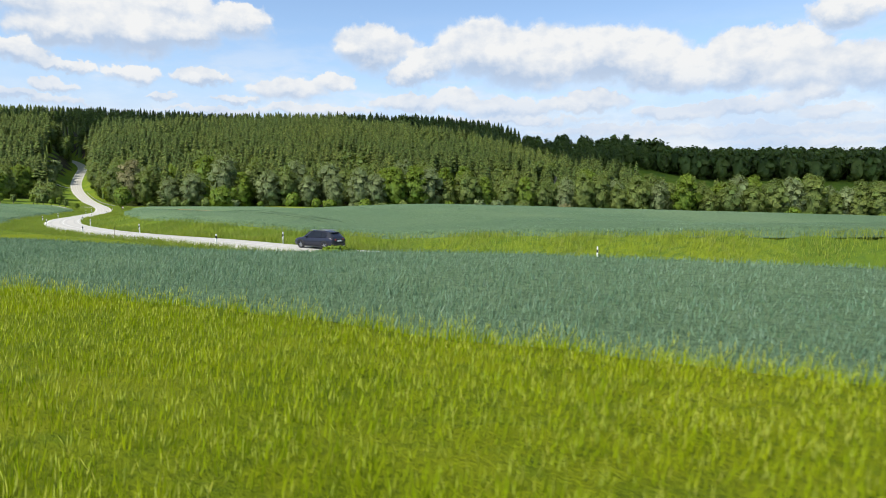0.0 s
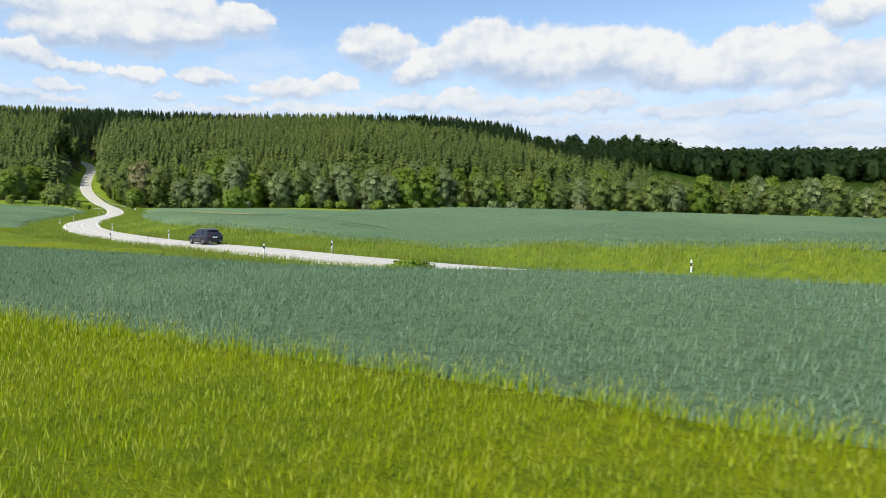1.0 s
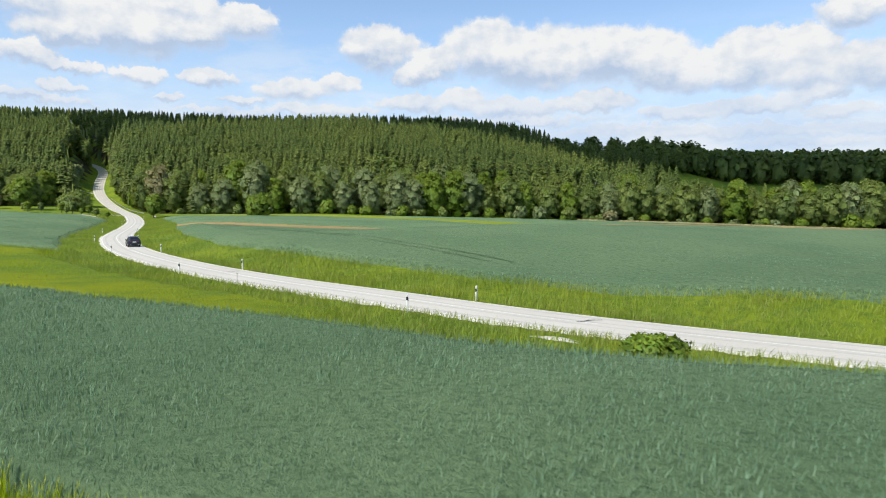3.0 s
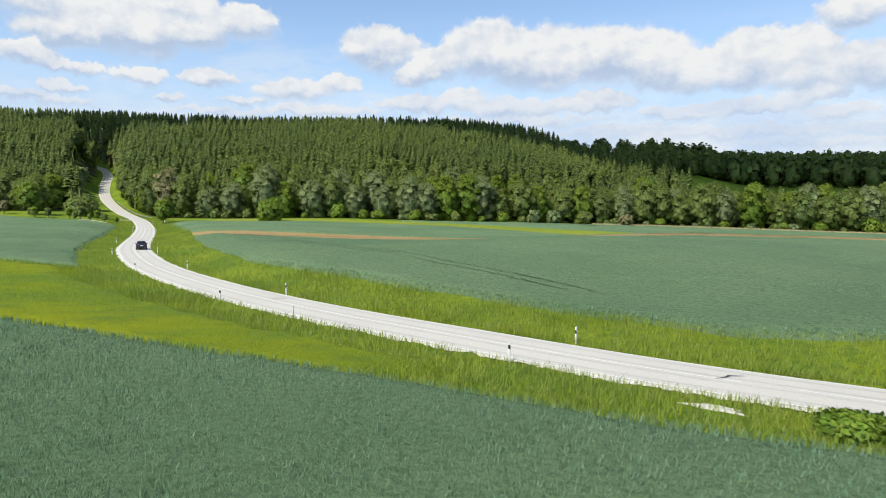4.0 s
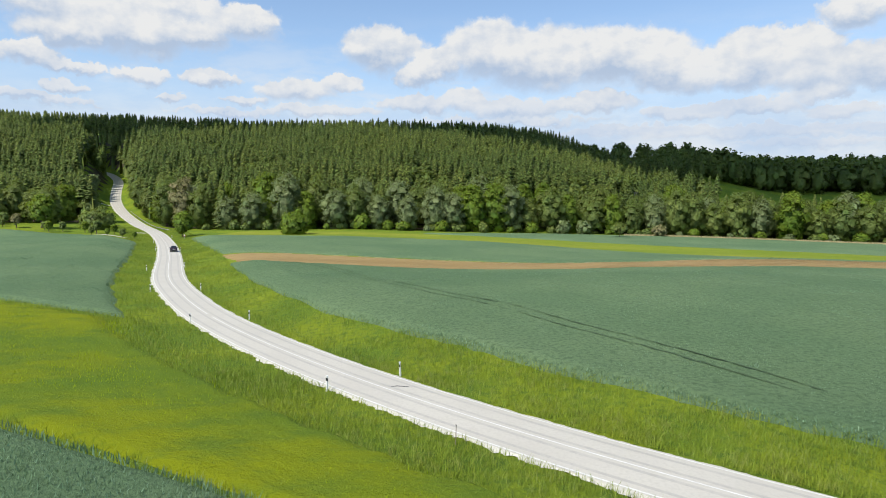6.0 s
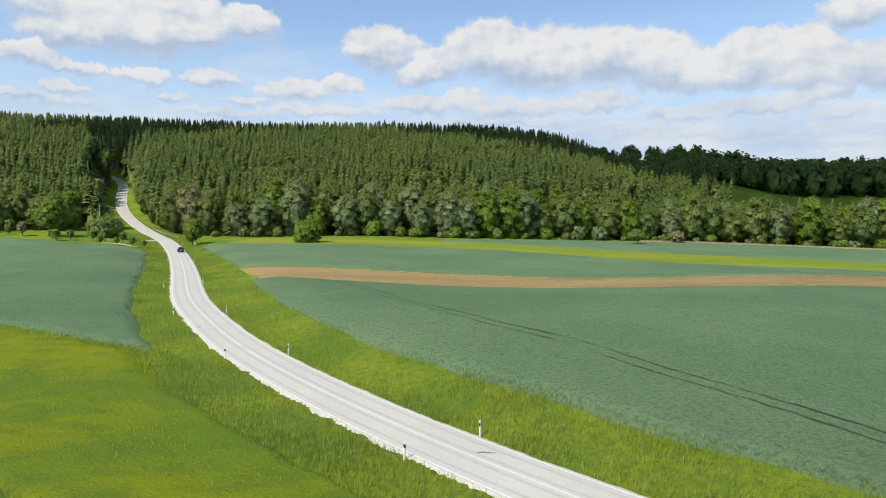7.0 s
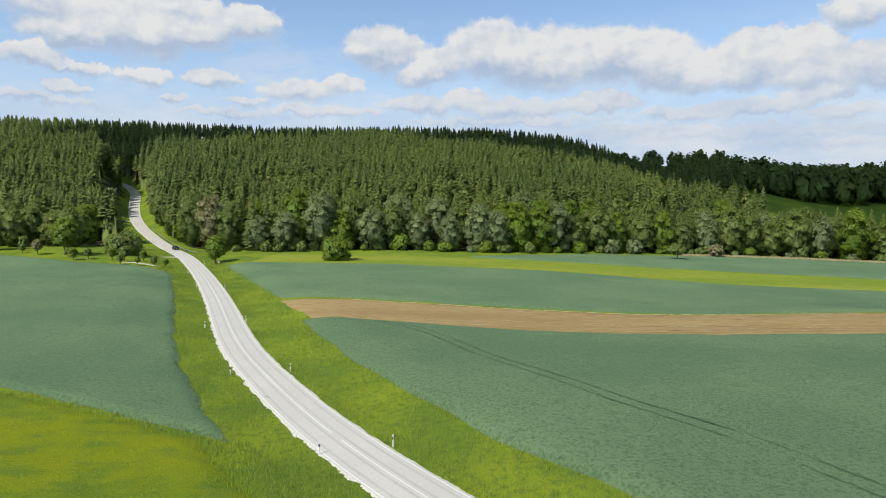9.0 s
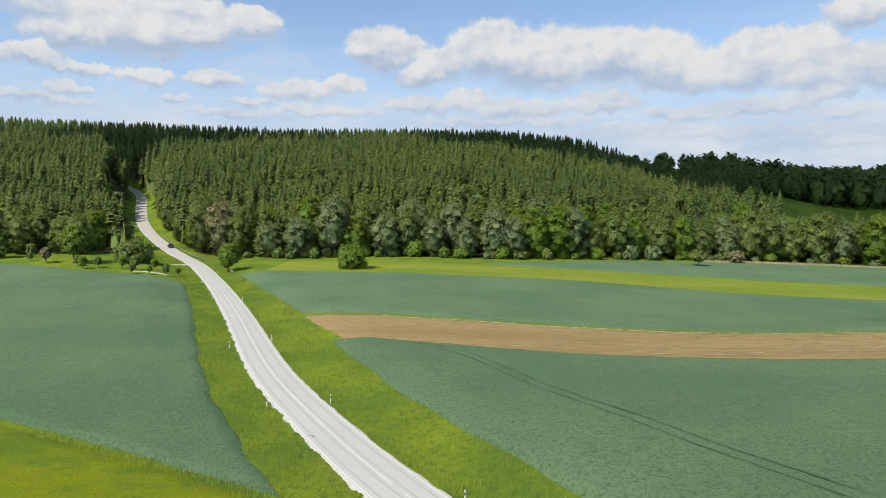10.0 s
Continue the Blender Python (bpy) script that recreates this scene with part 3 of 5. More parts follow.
def bend_border(u):
    u = np.asarray(u, float)
    a, b = LINE_TO_BEND(np.minimum(u / 0.62, 1)), ROAD_SIDE(np.clip((u - 0.62) / 0.38, 0, 1))
    return np.where(u < 0.62, a[0], b[0]), np.where(u < 0.62, a[1], b[1])


sheet("barley_field", line2(-190, 138, -25, 49.7), bend_border, 170, 44, 0.34, M["barley_bend"], "yellow green uneven barley field beside the road bend", "barley", 0.07, 5.0)
sheet("wheat_field", along_road(108, 236, -8.3, -8.3), line2(-250, 191, -260, 268), 110, 110, 0.5, M["wheat"], "smooth blue green wheat field left of the road bend", "wheat", 0.05)
SOIL_X, SOIL_NEAR, SOIL_FAR = (-90, -75, -40, 0, 40, 320), (158, 155.6, 148.0, 141.6, 139.6, 134), (179.3, 176.7, 170.4, 163.8, 158.0, 148)


def soil_edge(x0, x1, ys, shift=0.0):
    return lambda u: (x0 + (x1 - x0) * u, np.interp(x0 + (x1 - x0) * u, SOIL_X, ys) + shift)


sheet("wheat_field", along_road(2, 151, 6.4, 11.3), soil_edge(170, -74, SOIL_NEAR, -1.2), 150, 90, 0.5, M["wheat"], "broad blue green wheat field with tractor tracks", "wheat", 0.05)
sheet("ploughed_strip", soil_edge(-74.6, 320, SOIL_NEAR), soil_edge(-87.0, 320, SOIL_FAR), 220, 24, 0.12, M["soil"], "bare brown ploughed strip between wheat fields", "bare soil", 0.05)
sheet("wheat_field", soil_edge(-86.5, 320, SOIL_FAR, 1.5), line2(-124.5, 255, 320, 201.5), 160, 40, 0.45, M["wheat"], "blue green wheat strip beyond the bare soil", "wheat", 0.05)
sheet("meadow_strip", line2(-118, 256.5, 320, 203), line2(-118, 296, 320, 225), 120, 20, 0.16, M["meadow"], "bright yellow green meadow strip", "meadow", 0.04)
sheet("wheat_field", line2(-40, 284, 320, 226.5), lambda u: (-44 + 364 * u, np.minimum(np.interp(-44 + 364 * u, (-75, -32, 12, 69, 105, 150, 260, 420), (308, 310, 327, 337, 336, 326, 320, 320)) - 9, 286 + 218 * u)), 110, 24, 0.4, M["wheat"], "green field at the foot of the wood", "wheat", 0.05)


def blades(name, x, y, low, height, width, lean, mats, label, category, ears=None, droop=0.35):
    """Standing leaves: each is a bent, tapering blade of three faces; ears adds a plump head on top."""
    n = len(x)
    a = rng.random(n) * math.tau
    h = height * (0.75 + 0.5 * rng.random(n))
    la = rng.random(n) * math.tau
    tilt = lean * rng.random(n) * h
    wx, wy = np.cos(a) * width * 0.5, np.sin(a) * width * 0.5
    tx, ty = np.cos(la) * tilt + 0.10 * h, np.sin(la) * tilt
    z = ground_h(x, y) + low
    p = []
    for t, w in ((0.0, 1.0), (0.55, 0.85)):
        for sgn in (-1, 1):
            p.append(np.stack([x + sgn * wx * w + tx * t * t, y + sgn * wy * w + ty * t * t, z + h * t * (1 - 0.15 * t)], 1))
    p.append(np.stack([x + tx, y + ty, z + h * (1 - droop * 0.4 * rng.random(n))], 1))
    v = np.stack(p, 1).reshape(-1, 3)
    b = np.arange(n)[:, None] * 5
    f = np.concatenate([b + np.array([[0, 1, 3]]), b + np.array([[0, 3, 2]]), b + np.array([[2, 3, 4]])])
    slots = np.zeros(len(f), int)
    if ears is not None:
        keep = rng.random(n) < ears
        m = int(keep.sum())
        top = v.reshape(n, 5, 3)[keep, 4]
        aim = np.stack([rng.normal(0.12, 0.20, m), rng.normal(0, 0.20, m), np.ones(m)], 1)
        aim /= np.linalg.norm(aim, axis=1)[:, None]
        side = np.stack([np.cos(a[keep]), np.sin(a[keep]), np.zeros(m)], 1)
        side2 = np.cross(aim, side)
        ln, r = 0.22 * (0.7 + 0.6 * rng.random(m))[:, None], 0.0075
        e = np.stack([top - aim * 0.02, top + aim * ln * 0.35 + side * r, top + aim * ln * 0.35 - side * r * 0.5 + side2 * r, top + aim * ln * 0.35 - side * r * 0.5 - side2 * r, top + aim * ln], 1).reshape(-1, 3)
        b = len(v) + np.arange(m)[:, None] * 5
        g = np.concatenate([b + np.array([q]) for q in ([0, 1, 2], [0, 2, 3], [0, 3, 1], [4, 2, 1], [4, 3, 2], [4, 1, 3])])
        v, f, slots = np.concatenate([v, e]), np.concatenate([f, g]), np.concatenate([slots, np.ones(len(g), int)])
    ob = mesh_object(name, v, f, mats, slots=slots)
    return tagged(ob, label, category, kind="stuff")


def scatter(x0, x1, y0, y1, n, keep):
    x, y = rng.uniform(x0, x1, n), rng.uniform(y0, y1, n)
    k = keep(x, y)
    return x[k], y[k]


def b1(x):
    return 14.5 - 0.52 * x


def b2(x):
    return 36.0 - 0.535 * x


# barley and wheat near the start of the flight
rows = lambda x, y: np.abs(np.abs((y - b1(x)) * 0.887 + 7.4) - 0.9) > 0.20
x, y = scatter(-30, 24, 3, 32, 185000, lambda x, y: (y < b1(x) + 0.25 * np.sin(x * 3)) & (y > -x * 0.9 - 6 - 3) & (np.hypot(x, y) > 4) & (rows(x, y) | (rng.random(len(x)) < 0.12)))
blades("barley_stalks", x, y, 0.38, 0.56, 0.023, 0.24, [M["barley_blade"], M["barley_ear"]], "yellow green barley stalks with pale ears", "barley", ears=0.22)
x, y = scatter(-90, -8, 14, 60, 60000, lambda x, y: (y < b1(x) + 0.3 * np.sin(x * 2)) & (y > b1(x) - 16) & (x < -16))
blades("barley_stalks", x, y, 0.38, 0.48, 0.045, 0.45, [M["barley_blade"], M["barley_ear"]], "yellow green barley stalks with pale ears", "barley", ears=0.25)
x, y = scatter(-46, 34, 2, 62, 240000, lambda x, y: (y > b1(x) + 0.3) & (y < b2(x)))
blades("wheat_leaves", x, y, 0.30, 0.41, 0.035, 0.45, [M["wheat_blade"]], "upright blue green wheat leaves", "wheat")
x, y = scatter(-110, -44, 36, 96, 80000, lambda x, y: (y > b1(x) + 0.3) & (y < b2(x)))
blades("wheat_leaves", x, y, 0.30, 0.40, 0.065, 0.45, [M["wheat_blade"]], "upright blue green wheat leaves", "wheat")


def in_wheat(x, y):
    """Inside the broad field beyond the road."""
    sd, ry = road_near(x, y)
    a, b = station_of_y(2), station_of_y(151)
    return (sd > 6.7 + 4.9 * (station_of_y(ry) - a) / (b - a)) & (y < np.interp(x, SOIL_X, SOIL_NEAR) - 1.6)


x, y = scatter(-80, 30, 44, 150, 190000, in_wheat)
blades("wheat_leaves", x, y, 0.34, 0.21, 0.07, 0.5, [M["wheat_blade"]], "upright blue green wheat leaves", "wheat")
x, y = scatter(-190, -68, 104, 215, 110000, lambda x, y: (road_near(x, y)[0] < -8.9) & (y > 109 - 0.47 * (x + 71)))
blades("wheat_leaves", x, y, 0.34, 0.21, 0.10, 0.5, [M["wheat_blade"]], "upright blue green wheat leaves", "wheat")
def bend_field(x, y):
    """How many metres inside the uneven barley by the bend, from its long borders."""
    return np.minimum((y - b2(x)) * 0.88 - 0.3, np.minimum((104.5 - 0.47 * (x + 71) - y) * 0.9, -road_near(x, y)[0] - 6.5))


x, y = scatter(-130, -8, 40, 135, 150000, lambda x, y: (bend_field(x, y) > 0) & (np.hypot(x + 30, y - 30) < 110))
deep_in = bend_field(x, y) + 3.0 * lumpy(x, y, 5.0) + rng.normal(0, 1.2, len(x))
k = (deep_in > 4.0) & (rng.random(len(x)) < 0.55)
blades("barley_stalks", x[k], y[k], 0.10, 0.40, 0.045, 0.6, [M["barley_blade"]], "uneven yellow green barley stalks", "barley")
k = deep_in < 4.0
blades("meadow_grass", x[k], y[k], 0.0, 0.44, 0.04, 0.7, [M["grass_blade"]], "long green grass along the barley's edge", "grass")


def verge_grass():
    s = np.concatenate([rng.uniform(station_of_y(5), station_of_y(300), 150000), rng.uniform(station_of_y(12), station_of_y(85), 110000)])
    o = np.where(rng.random(len(s)) < 0.5, -3.05 - 9.0 * rng.random(len(s)), 3.0 + 8.5 * rng.random(len(s)) ** 1.3)
    x, y, _, _ = road_at(s, o)
    k = (y > b2(x) + 0.2) | (o > 0)
    x, y = x[k], y[k]
    k = rng.random(len(x)) < 0.55 + 0.45 * lumpy(x, y, 2.5)
    x, y = x[k], y[k]
    blades("verge_grass", x, y, -0.03, 0.50, 0.030, 0.75, [M["grass_blade"]], "long uneven roadside grass with seed heads", "grass")


verge_grass()


# ---- trees ----
def card_cloud(centres, radii, count, size, flat=0.55, seed=1):
    """Leaf clumps on the outside of overlapping lobes: folded four-cornered sprays that face outwards and tilt at random."""
    r = np.random.default_rng(seed)
    centres, radii = np.array(centres, float), np.array(radii, float)
    w = (radii[:, 0] * radii[:, 2]) ** 1.0
    pick = r.choice(len(centres), count, p=w / w.sum())
    d = r.normal(size=(count, 3))
    d /= np.linalg.norm(d, axis=1)[:, None]
    d[:, 2] = np.where(d[:, 2] < -0.55, -d[:, 2], d[:, 2])
    p = centres[pick] + d * radii[pick] * (0.74 + 0.44 * r.random((count, 1)))
    nrm = d + r.normal(size=(count, 3)) * flat
    nrm /= np.linalg.norm(nrm, axis=1)[:, None]
    t = np.cross(nrm, r.normal(size=(count, 3)))
    t /= np.linalg.norm(t, axis=1)[:, None]
    b = np.cross(nrm, t)
    sz = size * (0.55 + 0.9 * r.random((count, 1)))
    v = np.stack([p - t * sz, p - b * sz * 0.7 + nrm * sz * 0.25, p + t * sz - nrm * sz * 0.2, p + b * sz * 0.7 + nrm * sz * 0.1], 1).reshape(-1, 3)
    f = np.arange(count * 4).reshape(-1, 4)
    return v, f


def blob_core(centres, radii, shrink=0.72):
    """Closed inner lobes that keep light from falling through the crown."""
    ico_v = np.array([(0, 0, -1), (0.72, -0.53, -0.45), (-0.28, -0.85, -0.45), (-0.89, 0, -0.45), (-0.28, 0.85, -0.45), (0.72, 0.53, -0.45),
                      (0.28, -0.85, 0.45), (-0.72, -0.53, 0.45), (-0.72, 0.53, 0.45), (0.28, 0.85, 0.45), (0.89, 0, 0.45), (0, 0, 1)])
    ico_f = np.array([(0, 1, 2), (1, 0, 5), (0, 2, 3), (0, 3, 4), (0, 4, 5), (1, 5, 10), (2, 1, 6), (3, 2, 7), (4, 3, 8), (5, 4, 9),
                      (1, 10, 6), (2, 6, 7), (3, 7, 8), (4, 8, 9), (5, 9, 10), (6, 10, 11), (7, 6, 11), (8, 7, 11), (9, 8, 11), (10, 9, 11)])
    v = np.concatenate([np.array(c) + ico_v * np.array(r) * shrink for c, r in zip(centres, radii)])
    f = np.concatenate([ico_f + 12 * i for i in range(len(centres))])
    return v, f


def crown_lobes(h, wide, seed, base=0.05, n=34):
    """Lobes of a broadleaf crown of height h and half width wide, uneven in outline."""
    r = np.random.default_rng(seed)
    c, q = [], []
    mid, tall = h * (1 + base) / 2, h * (1 - base) / 2
    for i in range(n):
        t = 1 - 2 * (i + 0.5) / n
        a = i * 2.39996 + r.uniform(-0.3, 0.3)
        k, ring = r.uniform(0.50, 0.84), math.sqrt(1 - t * t)
        c.append((math.cos(a) * ring * wide * k, math.sin(a) * ring * wide * k, mid + t * tall * 0.74 * r.uniform(0.85, 1.08)))
        g = wide * r.uniform(0.17, 0.40)
        q.append((g, g, min(g * r.uniform(0.75, 1.05), tall * 0.5)))
    c.append((0, 0, mid))
    q.append((wide * 0.66, wide * 0.66, tall * 0.74))
    return c, q


def puffed(v, h, wide, up=0.35):
    """Soft normals that point away from the crown's stem."""
    n = np.stack([v[:, 0] / wide, v[:, 1] / wide, (v[:, 2] - h * 0.45) / (h * 0.5) + up], 1)
    return n / np.maximum(np.linalg.norm(n, axis=1), 1e-6)[:, None]


def quads_to_tris(f):
    return np.concatenate([f[:, [0, 1, 2]], f[:, [0, 2, 3]]])


def joined(parts):
    v, f, o = [], [], 0
    for a, b in parts:
        v.append(a), f.append((b if b.shape[1] == 3 else quads_to_tris(b)) + o)
        o += len(a)
    return np.concatenate(v), np.concatenate(f)


def trunk_mesh(name, h, r, wide, mat, parent, seed, limbs=6):
    rr = random.Random(seed)
    bm = bmesh.new()
    last, lr = Vector((0, 0, -0.3)), r * 1.25
    for t in (0.12, 0.3, 0.5, 0.72):
        nxt = Vector((rr.uniform(-0.02, 0.02) * h, rr.uniform(-0.02, 0.02) * h, h * t))
        tube(bm, last, nxt, lr, r * (1 - t), 7)
        last, lr = nxt, r * (1 - t)
    for i in range(limbs):
        a, z = i * 2.4 + rr.uniform(-0.3, 0.3), h * rr.uniform(0.22, 0.55)
        tube(bm, (0, 0, z), (math.cos(a) * wide * 0.6, math.sin(a) * wide * 0.6, z + h * 0.16), r * 0.4, r * 0.1, 5)
    return part(name, bm, mat, parent, smooth=True)


def broadleaf(name, h, wide, mat, seed, label, category, group, cards=3600, size=0.30, base=-0.22, trunk=None):
    ob = thing(name, label, category, group)
    trunk_mesh("trunk", h, 0.02 * h + 0.04, wide, trunk or M["bark"], ob, seed)
    c, q = crown_lobes(h, wide, seed, base)
    v, f = joined([card_cloud(c, q, cards, size, seed=seed), blob_core(c, q)])
    jit = np.random.default_rng(seed + 5).normal(0, 0.30, v.shape)
    nrm = puffed(v, h, wide) + jit
    mesh_object("crown", v, f, mat, ob, normals=nrm / np.linalg.norm(nrm, axis=1)[:, None])
    return ob


def spruce_cards(h, wide, seed, count=84, low=0.50, spread=2.3):
    """Drooping branch sprays, set at random heights round a pointed stem, from the share low of its height upwards."""
    r = np.random.default_rng(seed)
    v, f = [], []
    for i in range(count):
        t = low + (0.97 - low) * ((i + r.random()) / count) ** 0.95
        z, rad = h * t, wide * min(1.0, spread * (1 - t)) ** 0.75 + 0.08
        a = i * 2.39996 + r.uniform(-0.4, 0.4)
        l, w = rad * r.uniform(0.75, 1.25), (rad * 0.30 + 0.14) * r.uniform(0.7, 1.3)
        ca, sa = math.cos(a), math.sin(a)
        dz = -l * r.uniform(0.10, 0.55)
        o = len(v)
        v += [(0, 0, z + h * 0.025), (ca * l * 0.6 - sa * w, sa * l * 0.6 + ca * w, z + dz * 0.75), (ca * l, sa * l, z + dz * 0.9), (ca * l * 0.6 + sa * w, sa * l * 0.6 - ca * w, z + dz * 0.75)]
        f.append((o, o + 1, o + 2, o + 3))
    o = len(v)
    v += [(0, 0, h), (0.20, 0.1, h * 0.91), (-0.18, 0.14, h * 0.91), (0, -0.20, h * 0.91)]
    f += [(o, o + 1, o + 2, o + 2), (o, o + 2, o + 3, o + 3), (o, o + 3, o + 1, o + 1)]
    # inner cone
    o = len(v)
    v += [(math.cos(k * math.tau / 6) * wide * 0.52, math.sin(k * math.tau / 6) * wide * 0.52, h * 0.02) for k in range(6)] + [(0, 0, h * 0.9)]
    f += [(o + k, o + (k + 1) % 6, o + 6, o + 6) for k in range(6)]
    f = np.array(f)
    tri = np.concatenate([f[:, :3], f[f[:, 2] != f[:, 3]][:, [0, 2, 3]]])
    return np.array(v), tri


def spruce(h, wide, seed, label):
    ob = thing("spruce_tree", label, "tree", "spruces at the wood's edge")
    bm = bmesh.new()
    tube(bm, (0, 0, -0.3), (0, 0, h * 0.9), 0.016 * h, 0.04, 8)
    part("trunk", bm, M["bark"], ob, smooth=True)
    v, f = spruce_cards(h, wide, seed, 420, 0.09, 1.2)
    n = np.stack([v[:, 0] * 0.22, v[:, 1] * 0.22, np.full(len(v), 0.5)], 1) + np.random.default_rng(seed).normal(0, 0.25, v.shape)
    mesh_object("crown", v, f, M["needle"], ob, normals=n / np.linalg.norm(n, axis=1)[:, None])
    return ob


EDGE_X = np.array([-172, -158, -140, -115, -75, -32, 12, 69, 105, 150, 260, 420], float)
EDGE_Y = np.array([322, 312, 303, 299, 308, 310, 327, 337, 336, 326, 320, 320], float)


def edge_y(x):
    return np.interp(x, EDGE_X, EDGE_Y)


def place(src, x, y, turn, size, tall=1.0):
    ob = copy_thing(src, pose(x, y, gh(x, y) - 0.1, 0, 0, turn))
    ob.scale = (size, size, size * tall)
    return ob


def woods_edge():
    r = random.Random(11)
    green = [broadleaf("broadleaf_tree", 20, 6.3, M["leaf"], 20 + i, "full-leaved dark green tree at the wood's edge", "tree", "trees at the wood's edge") for i in range(3)]
    grey = [broadleaf("willow_tree", 20, 6.6, M["leaf_grey"], 40 + i, "rounded grey green willow at the wood's edge", "tree", "trees at the wood's edge") for i in range(2)]
    fresh = broadleaf("broadleaf_tree", 20, 6.2, M["leaf_bright"], 60, "fresh light green tree at the wood's edge", "tree", "trees at the wood's edge")
    pale = broadleaf("flowering_tree", 20, 5.6, M["leaf_pale"], 61, "pale blossoming tree at the wood's edge", "tree", "trees at the wood's edge")
    shrub = [broadleaf("shrub", 4.5, 3.0, m, 70 + i, "low leafy shrub at the foot of the wood", "shrub", "shrubs at the wood's edge", 320, 0.40, -0.3) for i, m in enumerate((M["leaf"], M["leaf_bright"], M["leaf_grey"]))]
    first = {}

    def put(src, x, y, turn, size, tall=1.0):
        if src not in first:
            first[src] = True
            src.matrix_basis = pose(x, y, gh(x, y) - 0.1, 0, 0, turn)
            src.scale = (size, size, size * tall)
        else:
            place(src, x, y, turn, size, tall)
    put(pale, -149, 312, 20, 1.15, 1.1)
    put(grey[0], -103, 309, 0, 1.28, 1.08)
    put(grey[1], -82, 311, 50, 1.0, 1.0)
    put(grey[0], -38, 316, 120, 1.12, 1.02)
    put(grey[1], -4, 326, 200, 1.15, 1.05)
    stands = (-149, -103, -82, -38, -4)
    put(grey[0], 72, 352, 70, 1.15)
    put(fresh, 87, 368, 0, 1.3, 1.1)
    # right of the road
    x = -160.0
    while x < 250:
        kind = r.random()
        src = r.choice(green) if kind < 0.52 else r.choice(grey) if kind < 0.84 else fresh
        if min(abs(x - q) for q in stands) < 6.5:
            x += 3.0
            continue
        put(src, x, float(edge_y(x)) + r.uniform(4, 7), r.uniform(0, 360), r.uniform(0.85, 1.3), r.uniform(0.9, 1.15))
        x += r.uniform(8.5, 13.0)
    x = -166.0
    while x < 240:
        kind = r.random()
        src = r.choice(green) if kind < 0.6 else r.choice(grey) if kind < 0.85 else fresh
        put(src, x, float(edge_y(x)) + r.uniform(13, 19), r.uniform(0, 360), r.uniform(0.98, 1.28), r.uniform(0.95, 1.15))
        x += r.uniform(7.0, 11)
    x = 60.0
    while x < 250:
        put(r.choice(green) if r.random() < 0.7 else r.choice(grey), x, float(edge_y(x)) + r.uniform(24, 42), r.uniform(0, 360), r.uniform(0.8, 1.0), r.uniform(0.9, 1.1))
        x += r.uniform(8.0, 12)
    x = 128.0
    while x < 245:
        put(r.choice(green), x, r.uniform(388, 396), r.uniform(0, 360), r.uniform(0.75, 0.9), r.uniform(0.95, 1.15))
        x += r.uniform(7.0, 10.0)
    x = -136.0
    while x < 230:
        put(r.choice(shrub), x, float(edge_y(x)) + r.uniform(-1.0, 3.0), r.uniform(0, 360), r.uniform(0.45, 1.5), r.uniform(0.7, 1.2))
        x += r.uniform(2.5, 13)
    # left of the road
    for i in range(34):
        row = i % 3
        x = -186 - (i // 3) * 10.5 + r.uniform(-2.5, 2.5)
        put(r.choice(green) if r.random() < 0.75 else fresh, x, 263 + row * 13 + (14 if x > -196 else 0) + r.uniform(-3, 3), r.uniform(0, 360), r.uniform(0.72, 1.0))
    for x, y, k in ((-196, 304, 0.8), (-206, 318, 0.85), (-215, 332, 0.8), (-223, 346, 0.8), (-231, 360, 0.75), (-238, 374, 0.8), (-246, 390, 0.85), (-176, 338, 0.8), (-188, 354, 0.85), (-196, 368, 0.9), (-204, 384, 0.9),
                    (-168, 330, 0.75), (-176, 352, 0.9), (-160, 322, 0.7)):
        put(r.choice(green) if r.random() < 0.7 else fresh, x, y, r.uniform(0, 360), k)
    # shrubs on the grass slope beside the climbing road
    for x, y, k in ((-186, 306, 1.0), (-193, 318, 1.2), (-201, 331, 1.3), (-208, 344, 1.2), (-216, 357, 1.3), (-223, 371, 1.3), (-231, 388, 1.4)):
        put(r.choice(shrub), x, y, r.uniform(0, 360), k, 1.2)
    # spruces that stand out at the front
    firs = [spruce(24, 4.2, 210 + i, "tall dark spruce among the broadleaf trees at the wood's edge") for i in range(2)]
    for i, (x, y, k) in enumerate(((-131, 309, 0.98), (-138, 314, 1.0), (-126, 312, 0.9), (-62, 318, 0.9), (-96, 314, 0.85), (-18, 322, 0.9), (108, 352, 0.9), (118, 350, 1.0), (126, 352, 0.95), (134, 349, 0.92), (142, 350, 0.98), (152, 346, 0.9), (163, 346, 0.95), (122, 374, 0.9), (133, 377, 1.0), (141, 373, 0.9), (150, 378, 1.02), (158, 374, 0.92), (167, 377, 1.0), (176, 374, 0.95), (185, 378, 1.0), (196, 375, 0.9), (206, 377, 1.0), (218, 375, 0.95), (-212, 296, 0.95), (-226, 300, 1.05), (-247, 304, 1.0))):
        put(firs[i % 2], x, y, r.uniform(0, 360), k)
    for src in (*green, *grey, *shrub, fresh, pale):
        if src not in first:
            put(src, 255 + r.uniform(0, 40), 335, 0, 1.0)


woods_edge()


